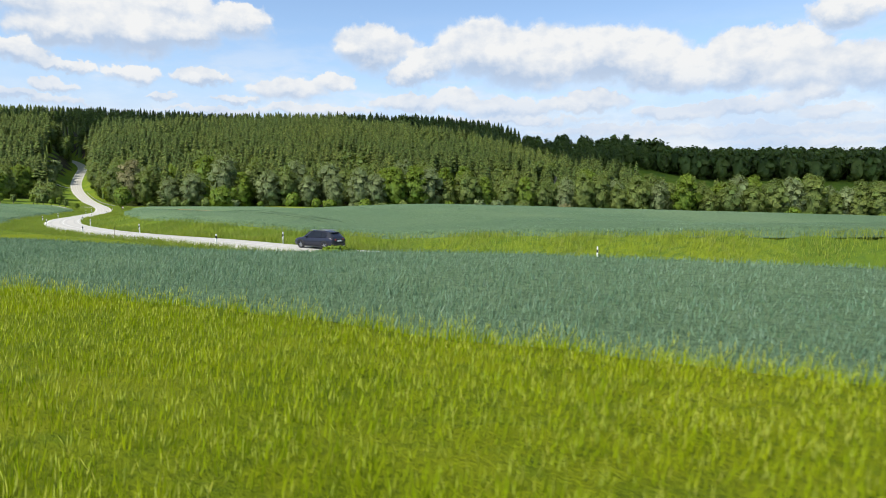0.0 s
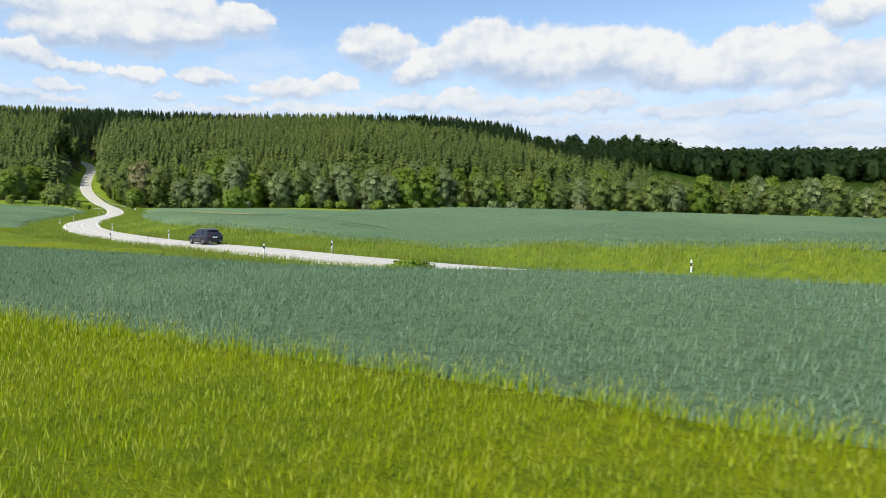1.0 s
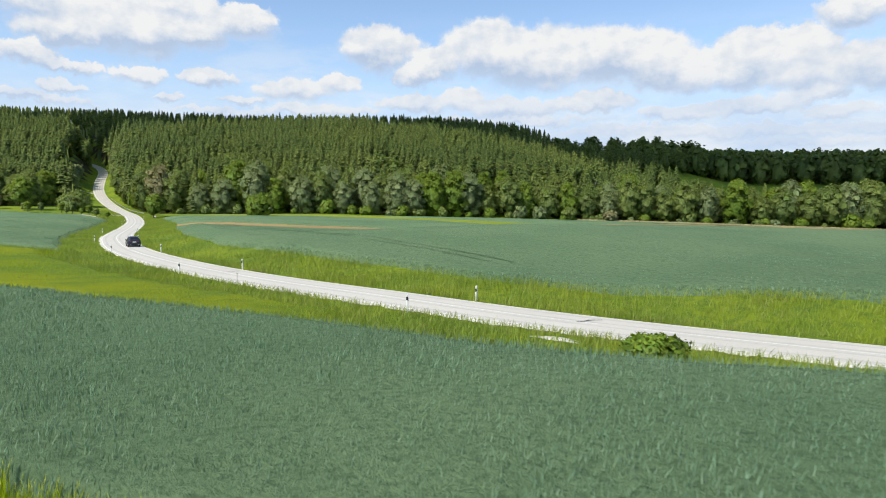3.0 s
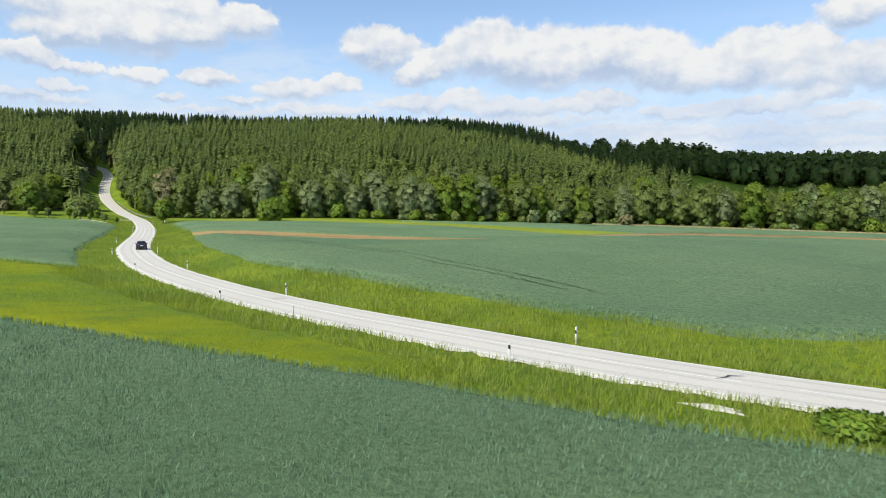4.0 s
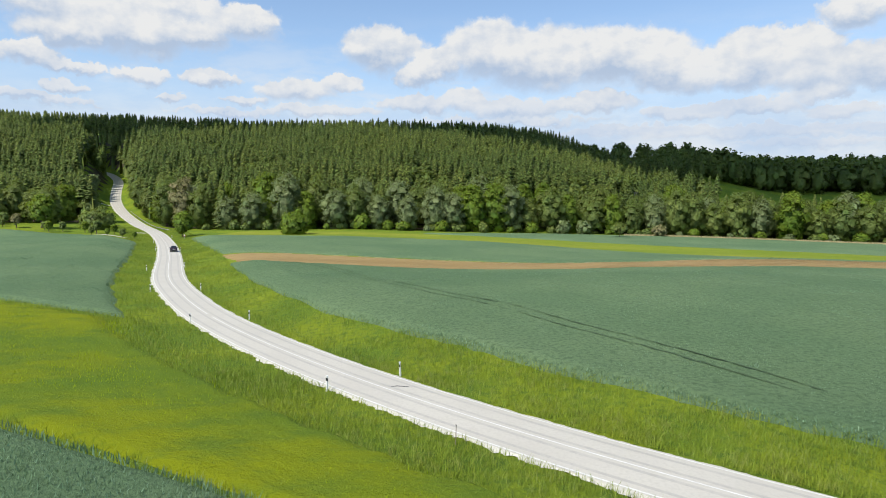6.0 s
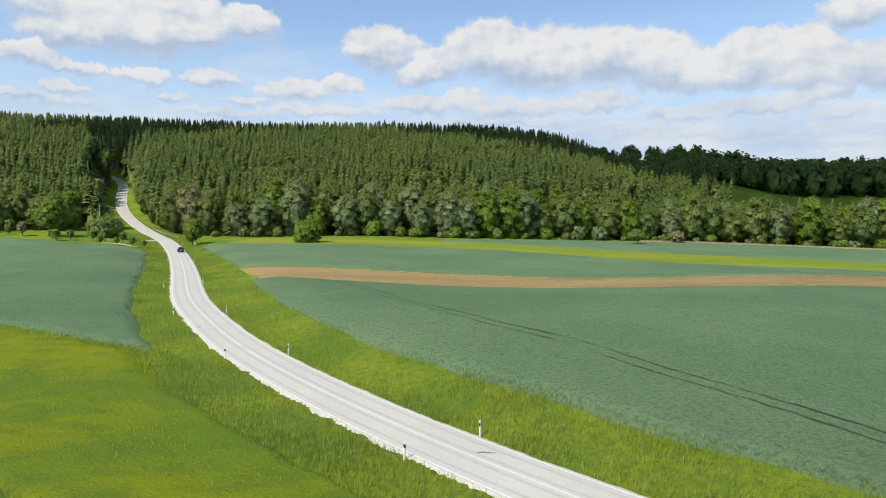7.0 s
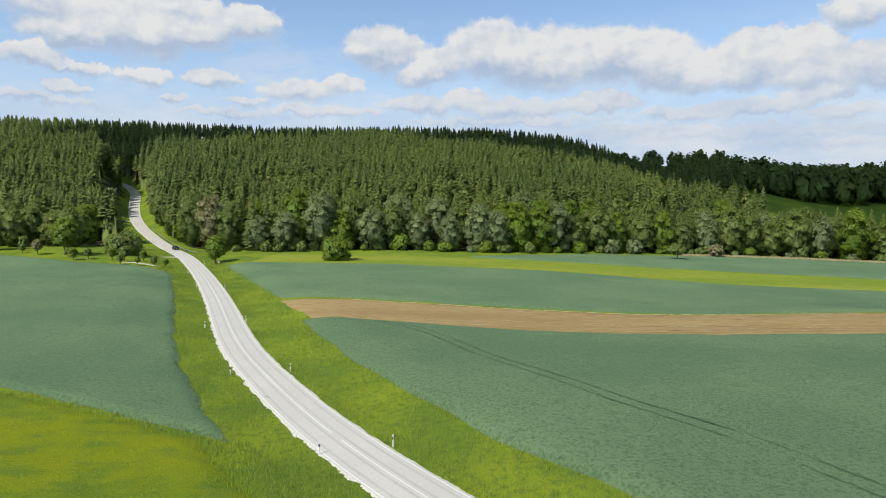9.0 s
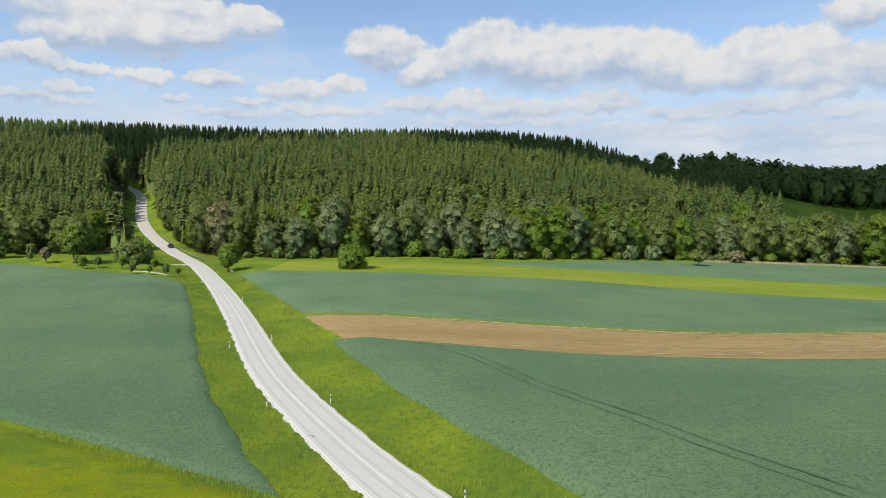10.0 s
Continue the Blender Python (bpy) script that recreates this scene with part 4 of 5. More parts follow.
def single_trees():
    ob = broadleaf("field_bush", 8.8, 6.0, M["leaf_bright"], 81, "large round bright green bush standing alone in the meadow", "bush", "", 2600, 0.32, -0.30)
    ob.matrix_basis = pose(-88.6, 262, gh(-88.6, 262) - 0.2)
    ob = broadleaf("roadside_tree", 10.0, 4.0, M["leaf_bright"], 82, "small round-headed light green tree beside the road", "tree", "", 1700, 0.27, 0.10)
    ob.matrix_basis = pose(-129.5, 262.5, gh(-129.5, 262.5) - 0.1)
    ob = broadleaf("field_tree", 12.8, 4.6, M["leaf_bright"], 83, "yellow green tree in the grass before the wood", "tree", "", 2000, 0.30, 0.14)
    ob.matrix_basis = pose(-175.5, 254, gh(-175.5, 254) - 0.1)
    ob = broadleaf("wide_bush", 8.0, 6.4, M["leaf"], 84, "wide dark green bush beside the road", "bush", "", 2400, 0.34, -0.3)
    ob.matrix_basis = pose(-162.5, 266, gh(-162.5, 266) - 0.2)
    ob = broadleaf("verge_bush", 1.05, 1.5, M["leaf_bright"], 85, "low spreading green bush on the road verge", "bush", "", 1300, 0.10, 0.02)
    ob.matrix_basis = pose(-6.9, 43.6, gh(-6.9, 43.6) - 0.05)
    ob = broadleaf("pale_shrub", 6.0, 4.0, M["leaf_pale"], 86, "pale grey flowering shrub before the wood", "shrub", "", 700, 0.3, 0.03)
    ob.matrix_basis = pose(66, 326, gh(66, 326) - 0.1)
    ob = broadleaf("field_tree", 7.0, 3.6, M["leaf"], 87, "small spreading tree at the field's edge", "tree", "", 900, 0.3, 0.25)
    ob.matrix_basis = pose(42, 306, gh(42, 306) - 0.1)
    ob = broadleaf("spreading_pine", 23, 9.5, M["needle"], 95, "dark spreading pine standing above the hillside wood", "tree", "", 1500, 0.8, 0.3)
    ob.matrix_basis = pose(-22, 468, gh(-22, 468) - 0.2)
    for i, (x, y) in enumerate(((58, 380), (62, 383), (66, 379), (71, 384))):
        ob = broadleaf("birch_tree", 22 + i, 3.2, M["leaf"], 96 + i, "slender birch with a pale bare trunk in the wood", "tree", "birches in the wood", 500, 0.5, 0.55, M["birch"])
        ob.matrix_basis = pose(x, y, gh(x, y) + 2.0)
    kinds = [broadleaf("young_tree", 3.4, 1.1, m, 90 + i, "young fruit tree planted in the grass", "tree", "young trees in the grass", 420, 0.2, 0.2) for i, m in enumerate((M["leaf"], M["leaf_bright"], M["leaf_pale"]))]
    spots = [(-203, 262, 0, 1.3), (-198, 250, 1, 0.8), (-190, 255, 0, 0.9), (-183, 252, 2, 1.6), (-168, 246, 1, 1.2), (-165, 249, 0, 1.1), (-150, 239.5, 0, 1.0), (-145, 240, 1, 0.8), (-141.5, 243, 0, 1.0),
             (-158, 250, 1, 1.2), (-140, 248, 1, 0.8), (-209, 256, 1, 0.8), (-194, 262, 0, 1.5), (-172, 250, 0, 1.0), (-153, 248, 0, 1.5), (-149, 252, 1, 1.1)]
    used = set()
    for x, y, i, k in spots:
        m = pose(x, y, gh(x, y) - 0.05, 0, 0, x * 37 % 360)
        if i in used:
            o = copy_thing(kinds[i], m)
        else:
            o = kinds[i]
            o.matrix_basis = m
            used.add(i)
        o.scale = (k, k, k)


single_trees()


def far_woods():
    """The wooded hill: spruces on the slope, broadleaf woods to the right, one mesh for each."""
    kinds = [spruce_cards(1.0 * h, w, 100 + i) for i, (h, w) in enumerate(((21, 2.8), (21.8, 3.0), (20.6, 2.6), (22.2, 3.2)))]
    c_leaf = []
    for i in range(4):
        c, q = crown_lobes(18, 5.2, 130 + i, -0.04, 14)
        c_leaf.append(joined([card_cloud(c, q, 460, 0.52, seed=140 + i), blob_core(c, q, 0.72)]))

    d_leaf = []
    for i in range(3):
        c, q = crown_lobes(21, 7.0, 160 + i, -0.22, 9)
        d_leaf.append(joined([card_cloud(c, q, 170, 0.9, seed=170 + i), blob_core(c, q, 0.85)]))

    def spread(spots, kinds, size, name, mat, label, wide_normals=True, uneven=0.15):
        vs, fs, ns, o = [], [], [], 0
        for x, y in spots:
            v, f = kinds[rng.integers(len(kinds))]
            a, k = rng.random() * math.tau, size * rng.uniform(0.93 - uneven, 0.93 + uneven)
            kz = (1 + 0.05 * float(lumpy(x, y, 9.0))) * size * rng.uniform(0.95 - uneven * 0.7, 0.95 + uneven * 0.7)
            top = v[:, 2].max()
            n = puffed(v, top, np.abs(v[:, 0]).max()) if wide_normals else np.stack([v[:, 0] * 0.24, v[:, 1] * 0.24, np.full(len(v), 0.50)], 1)
            n = np.stack([n[:, 0] * math.cos(a) - n[:, 1] * math.sin(a), n[:, 0] * math.sin(a) + n[:, 1] * math.cos(a), n[:, 2]], 1) + rng.normal(0, 0.28, n.shape)
            ns.append(n / np.linalg.norm(n, axis=1)[:, None])
            ca, sa = math.cos(a) * k, math.sin(a) * k
            vs.append(np.stack([x + v[:, 0] * ca - v[:, 1] * sa, y + v[:, 0] * sa + v[:, 1] * ca, v[:, 2] * kz], 1))
            fs.append(f + o)
            o += len(v)
        z = ground_h(spots[:, 0], spots[:, 1])
        for q, zz in zip(vs, z):
            q[:, 2] += zz - 0.3
        ob = mesh_object(name, np.concatenate(vs), np.concatenate(fs), mat, normals=np.concatenate(ns))
        tagged(ob, label, "forest", kind="stuff")

    def grid(x0, x1, y0, y1, step, keep, jump=0.42):
        gx, gy = np.meshgrid(np.arange(x0, x1, step), np.arange(y0, y1, step))
        gx[1::2] += step / 2
        gx, gy = gx.ravel() + rng.uniform(-jump, jump, gx.size) * step, gy.ravel() + rng.uniform(-jump, jump, gx.size) * step
        sd, _ = road_near(gx, gy)
        k = keep(gx, gy) & (np.abs(sd) > np.where(gy > 425, 5.5, np.where(sd < 0, 17.0, 9.0)))
        return np.stack([gx[k], gy[k]], 1)

    def is_spruce(x, y):
        mixed = lumpy(x, y, 23.0) > 0.62
        return np.where(x < 62 + 14 * np.sin(y * 0.05), ~mixed, np.sin(x * 12.9898 + y * 78.233) > 0.5)
    behind = lambda x, y: np.where(x < -172, y > 300 + 0.0 * x, y > edge_y(x) + 24)
    a = grid(-480, 128, 290, 470, 4.4, lambda x, y: behind(x, y) & is_spruce(x, y))
    b = grid(-560, 66, 470, 665, 9.0, lambda x, y: is_spruce(x, y))
    spread(np.concatenate([a, b]), kinds, 1.0, "spruce_forest", M["needle"], "dense dark green spruce forest on the hillside", False, 0.085)
    a = grid(-480, 400, 296, 470, 8.0, lambda x, y: behind(x, y) & ~is_spruce(x, y) & ~((x > 130) & (y > 398)) & (x < 330))
    b = grid(-300, 176, 470, 560, 9.0, lambda x, y: ~is_spruce(x, y))
    spread(np.concatenate([a, b]), c_leaf, 1.0, "mixed_forest", M["leaf"], "mixed broadleaf wood on the hillside")
    a = grid(168, 860, 462, 640, 11.5, lambda x, y: y > 478 - 0.04 * (x - 60))
    spread(a, d_leaf, 1.32, "distant_forest", M["leaf"], "dark broadleaf wood on the far ridge")


far_woods()


def forest_floor():
    gx, gy = np.meshgrid(np.arange(-520, 330, 5.0), np.arange(262, 700, 5.0))
    sh = gx.shape
    x, y = gx.ravel(), gy.ravel()
    sd, _ = road_near(x, y)
    inside = np.where(x < -150, y > 280, y > edge_y(x) + 5) & (np.abs(sd) > np.where(y > 395, 4.6, 7.5)) & ~((x > 124) & (y > 390))
    z = ground_h(x, y) + 0.25
    m = inside.reshape(sh)
    r, c = np.nonzero(m[:-1, :-1] & m[1:, :-1] & m[:-1, 1:] & m[1:, 1:])
    w = sh[1]
    f = np.stack([r * w + c, r * w + c + 1, (r + 1) * w + c + 1, (r + 1) * w + c], 1)
    ids, f = np.unique(f, return_inverse=True)
    ob = mesh_object("forest_floor", np.stack([x, y, z], 1)[ids], f.reshape(-1, 4), M["litter"], smooth=True)
    tagged(ob, "dark brown needle litter under the trees", "forest floor", kind="structure")


M["litter"] = material("needle litter", ((0.045, 0.035, 0.020), (0.06, 0.05, 0.025), (0.03, 0.035, 0.015)), (0.1, 1.0), 0.95, 0.8, 6.0)
forest_floor()


def shade_clouds():
    """Unseen cumulus clouds added high above, out of view, to shade the far woods."""
    s = sun_dir()
    for tx, ty, tz, wide, deep, turn in ((440, 700, 40, 620, 330, -2), (-228, 590, 78, 145, 80, 38), (-268, 518, 62, 75, 52, 50), (-200, 690, 78, 230, 90, 0)):
        c = Vector((tx, ty, tz)) + s * (900 / s.z)
        r = np.random.default_rng(abs(int(tx)))
        bm = bmesh.new()
        for i in range(64):
            a, q = r.random() * math.tau, math.sqrt(r.random()) * 0.82
            k = r.uniform(0.75, 1.2)
            m = Matrix.Translation((math.cos(a) * q * wide, math.sin(a) * q * deep, 18 * r.random())) @ Matrix.Diagonal((wide * 0.25 * k, deep * 0.27 * k, 22 * k, 1))
            bmesh.ops.create_icosphere(bm, subdivisions=2, radius=1.0, matrix=m)
        me = bpy.data.meshes.new("unseen_cloud")
        for f in bm.faces:
            f.smooth = True
        bm.to_mesh(me)
        bm.free()
        me.materials.append(M["vapour"])
        ob = new("unseen_cloud", me)
        ob.matrix_basis = Matrix.Translation(c) @ pose(0, 0, 0, 0, 0, turn)
        tagged(ob, "unseen white cumulus cloud added to shade the far woods", "cloud", kind="structure")


M["vapour"] = material("cloud vapour", ((0.85, 0.86, 0.88), (0.9, 0.9, 0.92), (0.8, 0.82, 0.85)), (0.01, 0.05), 1.0)
shade_clouds()


# ---- roadside things ----
def delineator():
    ob = thing("delineator_post", "white plastic roadside post with a black band, in the verge grass", "roadside post", "posts along the road")
    bm = bmesh.new()
    v = []
    for z, w, d in ((-0.3, 0.085, 0.06), (0.98, 0.075, 0.052), (1.05, 0.066, 0.035)):
        v.append([bm.verts.new((x * w, y * d, z + (0.02 if y < 0 and z > 1 else 0))) for x, y in ((-1, -0.55), (0, -1), (1, -0.55), (0.62, 1), (-0.62, 1))])
    for a, b in zip(v, v[1:]):
        for i in range(5):
            bm.faces.new((a[i], a[(i + 1) % 5], b[(i + 1) % 5], b[i]))
    bm.faces.new(v[-1])
    part("post", bm, M["post"], ob)
    bm = bmesh.new()
    a = [bm.verts.new((x * 0.081, y * 0.058, 0.66 + 0.05 * x)) for x, y in ((-1, -0.55), (0, -1), (1, -0.55), (0.62, 1), (-0.62, 1))]
    b = [bm.verts.new((x * 0.080, y * 0.057, 0.88 + 0.05 * x)) for x, y in ((-1, -0.55), (0, -1), (1, -0.55), (0.62, 1), (-0.62, 1))]
    for i in range(5):
        bm.faces.new((a[i], a[(i + 1) % 5], b[(i + 1) % 5], b[i]))
    part("black_band", bm, M["black"], ob, "slanted black band")
    bm = bmesh.new()
    box(bm, (0.045, 0.012, 0.16), (0, -0.060, 0.78), 0.004)
    part("reflector", bm, M["reflector"], ob, "pale reflector plate")
    return ob


POST = delineator()
POST_SPOTS = [(11.7, 45.9), (-14.3, 58.8), (-37.4, 79.9), (-56.2, 103.2), (-71.1, 127.6), (-87.1, 160.7), (-106.4, 205.2), (-132.3, 259.8), (-18.9, 54.3), (-42.3, 75.9), (-62.2, 101.4), (-78.1, 126.2),
              (-92.4, 155.4), (-114.6, 208.0), (-129.2, 238.5)]
for i, (px, py) in enumerate(POST_SPOTS):
    sd, _ = road_near(px, py)
    st = station_of_y(py)
    _, _, hx, hy = road_at(st)
    turn = math.degrees(math.atan2(hy, hx)) - 90 + (0 if sd[0] > 0 else 180)
    m = pose(px, py, gh(px, py), 1.2 * math.sin(i * 2.1), 1.6 * math.cos(i * 1.7), turn)
    if i == 0:
        POST.matrix_basis = m
    else:
        copy_thing(POST, m)


def marker_pole():
    ob = thing("marker_pole", "thin weathered wooden stake in the roadside grass", "stake")
    bm = bmesh.new()
    tube(bm, (0, 0, -0.3), (0.03, 0, 1.05), 0.022, 0.02, 8)
    part("stake", bm, M["wood"], ob)
    bm = bmesh.new()
    box(bm, (0.05, 0.04, 0.08), (0.03, 0, 1.08), 0.01)
    part("cap", bm, M["black"], ob, "dark cap")
    ob.matrix_basis = pose(-33.4, 65.8, gh(-33.4, 65.8), 2, 1, 0)


marker_pole()


def warning_sign():
    ob = thing("road_sign", "small triangular white road sign on a steel pole", "road sign")
    bm = bmesh.new()
    tube(bm, (0, 0, -0.3), (0, 0, 1.25), 0.035, 0.035, 10)
    part("pole", bm, M["zinc"], ob, "galvanised pole")
    for name, r, y, mat in (("plate", 0.62, 0.0, M["sign_red"]), ("face", 0.47, -0.012, M["post"])):
        bm = bmesh.new()
        f = [bm.verts.new((math.sin(k * math.tau / 3) * r, y - 0.02, 1.1 + math.cos(k * math.tau / 3) * r)) for k in range(3)]
        g = [bm.verts.new((v.co.x, y - 0.008 if name == "face" else y, v.co.z)) for v in f]
        bm.faces.new(f), bm.faces.new(g[::-1])
        for k in range(3):
            bm.faces.new((f[k], f[(k + 1) % 3], g[(k + 1) % 3], g[k]))
        part(name, bm, mat, ob, "red rimmed plate" if name == "plate" else "white face")
    ob.matrix_basis = pose(-126.4, 256.5, gh(-126.4, 256.5), 0, 0, 28)


warning_sign()


def guard_rail():
    ob = thing("guard_rail", "galvanised steel guard rail on posts beside the climbing road", "guard rail")
    a, b = float(station_of_y(286)), float(station_of_y(345))
    prof = [(0.0, 0.44), (0.05, 0.47), (0.05, 0.53), (0.0, 0.58), (0.0, 0.62), (0.05, 0.66), (0.05, 0.72), (0.0, 0.75)]
    v, f = [], []
    n = 60
    for i in range(n):
        s = a + (b - a) * i / (n - 1)
        flare = 2.6 * max(0, 1 - i / 8) ** 1.5
        x, y, hx, hy = road_at(s, 3.7 + flare)
        z = float(road_h(road_at(s)[1])) - 0.3 * max(0, 1 - i / 5)
        for d, h in prof:
            v.append((x - hy * d, y + hx * d, z + h))
    m = len(prof)
    for i in range(n - 1):
        for k in range(m - 1):
            f.append((i * m + k, i * m + k + 1, (i + 1) * m + k + 1, (i + 1) * m + k))
    rail = mesh_object("rail", v, f, M["zinc"], ob, "corrugated steel rail", smooth=True)
    mod = rail.modifiers.new("thickness", "SOLIDIFY")
    mod.thickness = 0.012
    for i in range(0, n, 4):
        s = a + (b - a) * i / (n - 1)
        x, y, hx, hy = road_at(s, 3.78 + 2.6 * max(0, 1 - i / 8) ** 1.5)
        z = float(road_h(road_at(s)[1]))
        bm = bmesh.new()
        box(bm, (0.10, 0.06, 1.1), (x, y, z + 0.12), 0.01)
        part("rail_post", bm, M["zinc"], ob)


guard_rail()


def patch(name, x, y, rx, ry, turn, mat, label, category, lift=0.05, seed=3):
    """A flat spill of loose stone with an uneven outline."""
    r = np.random.default_rng(seed)
    n, rings = 40, 5
    ph = r.random(4) * math.tau
    v, f = [], []
    for k in range(rings + 1):
        for i in range(n):
            a = i * math.tau / n
            q = k / rings * (1 + 0.22 * math.sin(3 * a + ph[0]) + 0.16 * math.sin(5 * a + ph[1]) + 0.1 * math.sin(9 * a + ph[2]))
            px, py = q * rx * math.cos(a), q * ry * math.sin(a)
            ct, st = math.cos(turn), math.sin(turn)
            wx, wy = x + px * ct - py * st, y + px * st + py * ct
            v.append((wx, wy, gh(wx, wy) + lift * (1 - (k / rings) ** 3) - 0.01))
    for k in range(rings):
        for i in range(n):
            f.append((k * n + i, (k + 1) * n + i, (k + 1) * n + (i + 1) % n, k * n + (i + 1) % n))
    ob = mesh_object(name, v, f, mat, smooth=True)
    tagged(ob, label, category, kind="structure")


patch("gravel_patch", -10.7, 47.1, 1.2, 0.45, 2.6, M["gravel"], "chalky gravel spill on the road verge", "gravel", 0.10)
patch("gravel_patch", -146.5, 245.5, 5.5, 0.9, 0.05, M["gravel"], "chalky gravel track in the grass", "gravel", 0.12, 5)
patch("gravel_patch", -151.0, 276.5, 3.2, 1.2, 0.4, M["gravel"], "pale gravel turn-out beside the road", "gravel", 0.2, 6)
patch("gravel_patch", -211.0, 362.5, 4.0, 0.9, 0.9, M["gravel"], "pale farm track joining the road", "gravel", 0.25, 7)


def ribbon(name, pts, wide, lift, mat, label, category):
    p = spline(pts, 0.6)
    h = np.gradient(p, axis=0)
    h /= np.linalg.norm(h, axis=1)[:, None]
    w = wide * (0.25 + 0.95 * rng.random(len(p)))[:, None]
    side = np.stack([h[:, 1], -h[:, 0]], 1)
    p = p + side * (0.18 * (rng.random(len(p)) - 0.5) + 0.25 * np.sin(np.arange(len(p)) * 0.16))[:, None]
    a, b = p - side * w / 2, p + side * w / 2
    v = np.concatenate([np.c_[a, ground_h(a[:, 0], a[:, 1]) + lift - 0.05 * rng.random(len(p))], np.c_[b, ground_h(b[:, 0], b[:, 1]) + lift]])
    n = len(p)
    f = np.array([(i, i + 1, n + i + 1, n + i) for i in range(n - 1)])
    ob = mesh_object(name, v, f, mat)
    return tagged(ob, label, category, "tractor tracks", "structure")


M["rut"] = material("trampled crop", ((0.085, 0.142, 0.066), (0.10, 0.162, 0.074), (0.066, 0.104, 0.048)), (0.3, 2.5), 0.9, 0.8, 8.0)
for o in (0.0, 1.9):
    ribbon("tractor_track", [(-66 + o, 160 - 7), (-57 + o, 145.2), (-44.8 + o, 123.8), (-35.6 + o, 109.4), (-29.7 + o, 99.8), (-22 + o, 87), (-12 + o, 71)], 0.26, 0.55, M["rut"], "dark tractor track through the wheat", "tractor track")
    ribbon("tractor_track", [(18 + o, 205), (25 + o, 190), (30 + o, 176), (33 + o, 160)], 0.28, 0.45, M["rut"], "dark tractor track through the wheat", "tractor track")
for o in (6.5, 8.3):
    ribbon("tractor_track", [(x, b1(x) - o / 0.887) for x in (-40, -25, -12, 0, 10, 22)], 0.16, 0.64, M["rut"], "dark wheel track through the barley", "tractor track")
for k in range(6):
    share = 0.12 + 0.14 * k + 0.03 * math.sin(k * 5)
    ribbon("straw_line", [(x, np.interp(x, SOIL_X, SOIL_NEAR) * (1 - share) + np.interp(x, SOIL_X, SOIL_FAR) * share) for x in (-55 + 13 * (k * 3 % 5), -20 + 9 * k, 20 + 9 * k, 66 + 9 * k)], 0.45, 0.155, M["straw"], "thin line of pale straw on the bare soil", "straw")
ribbon("straw_line", [(x, np.interp(x, SOIL_X, SOIL_FAR) - 0.6) for x in (-70, -40, 0, 40, 90)], 1.0, 0.16, M["straw"], "pale dry fringe of the bare soil", "straw")


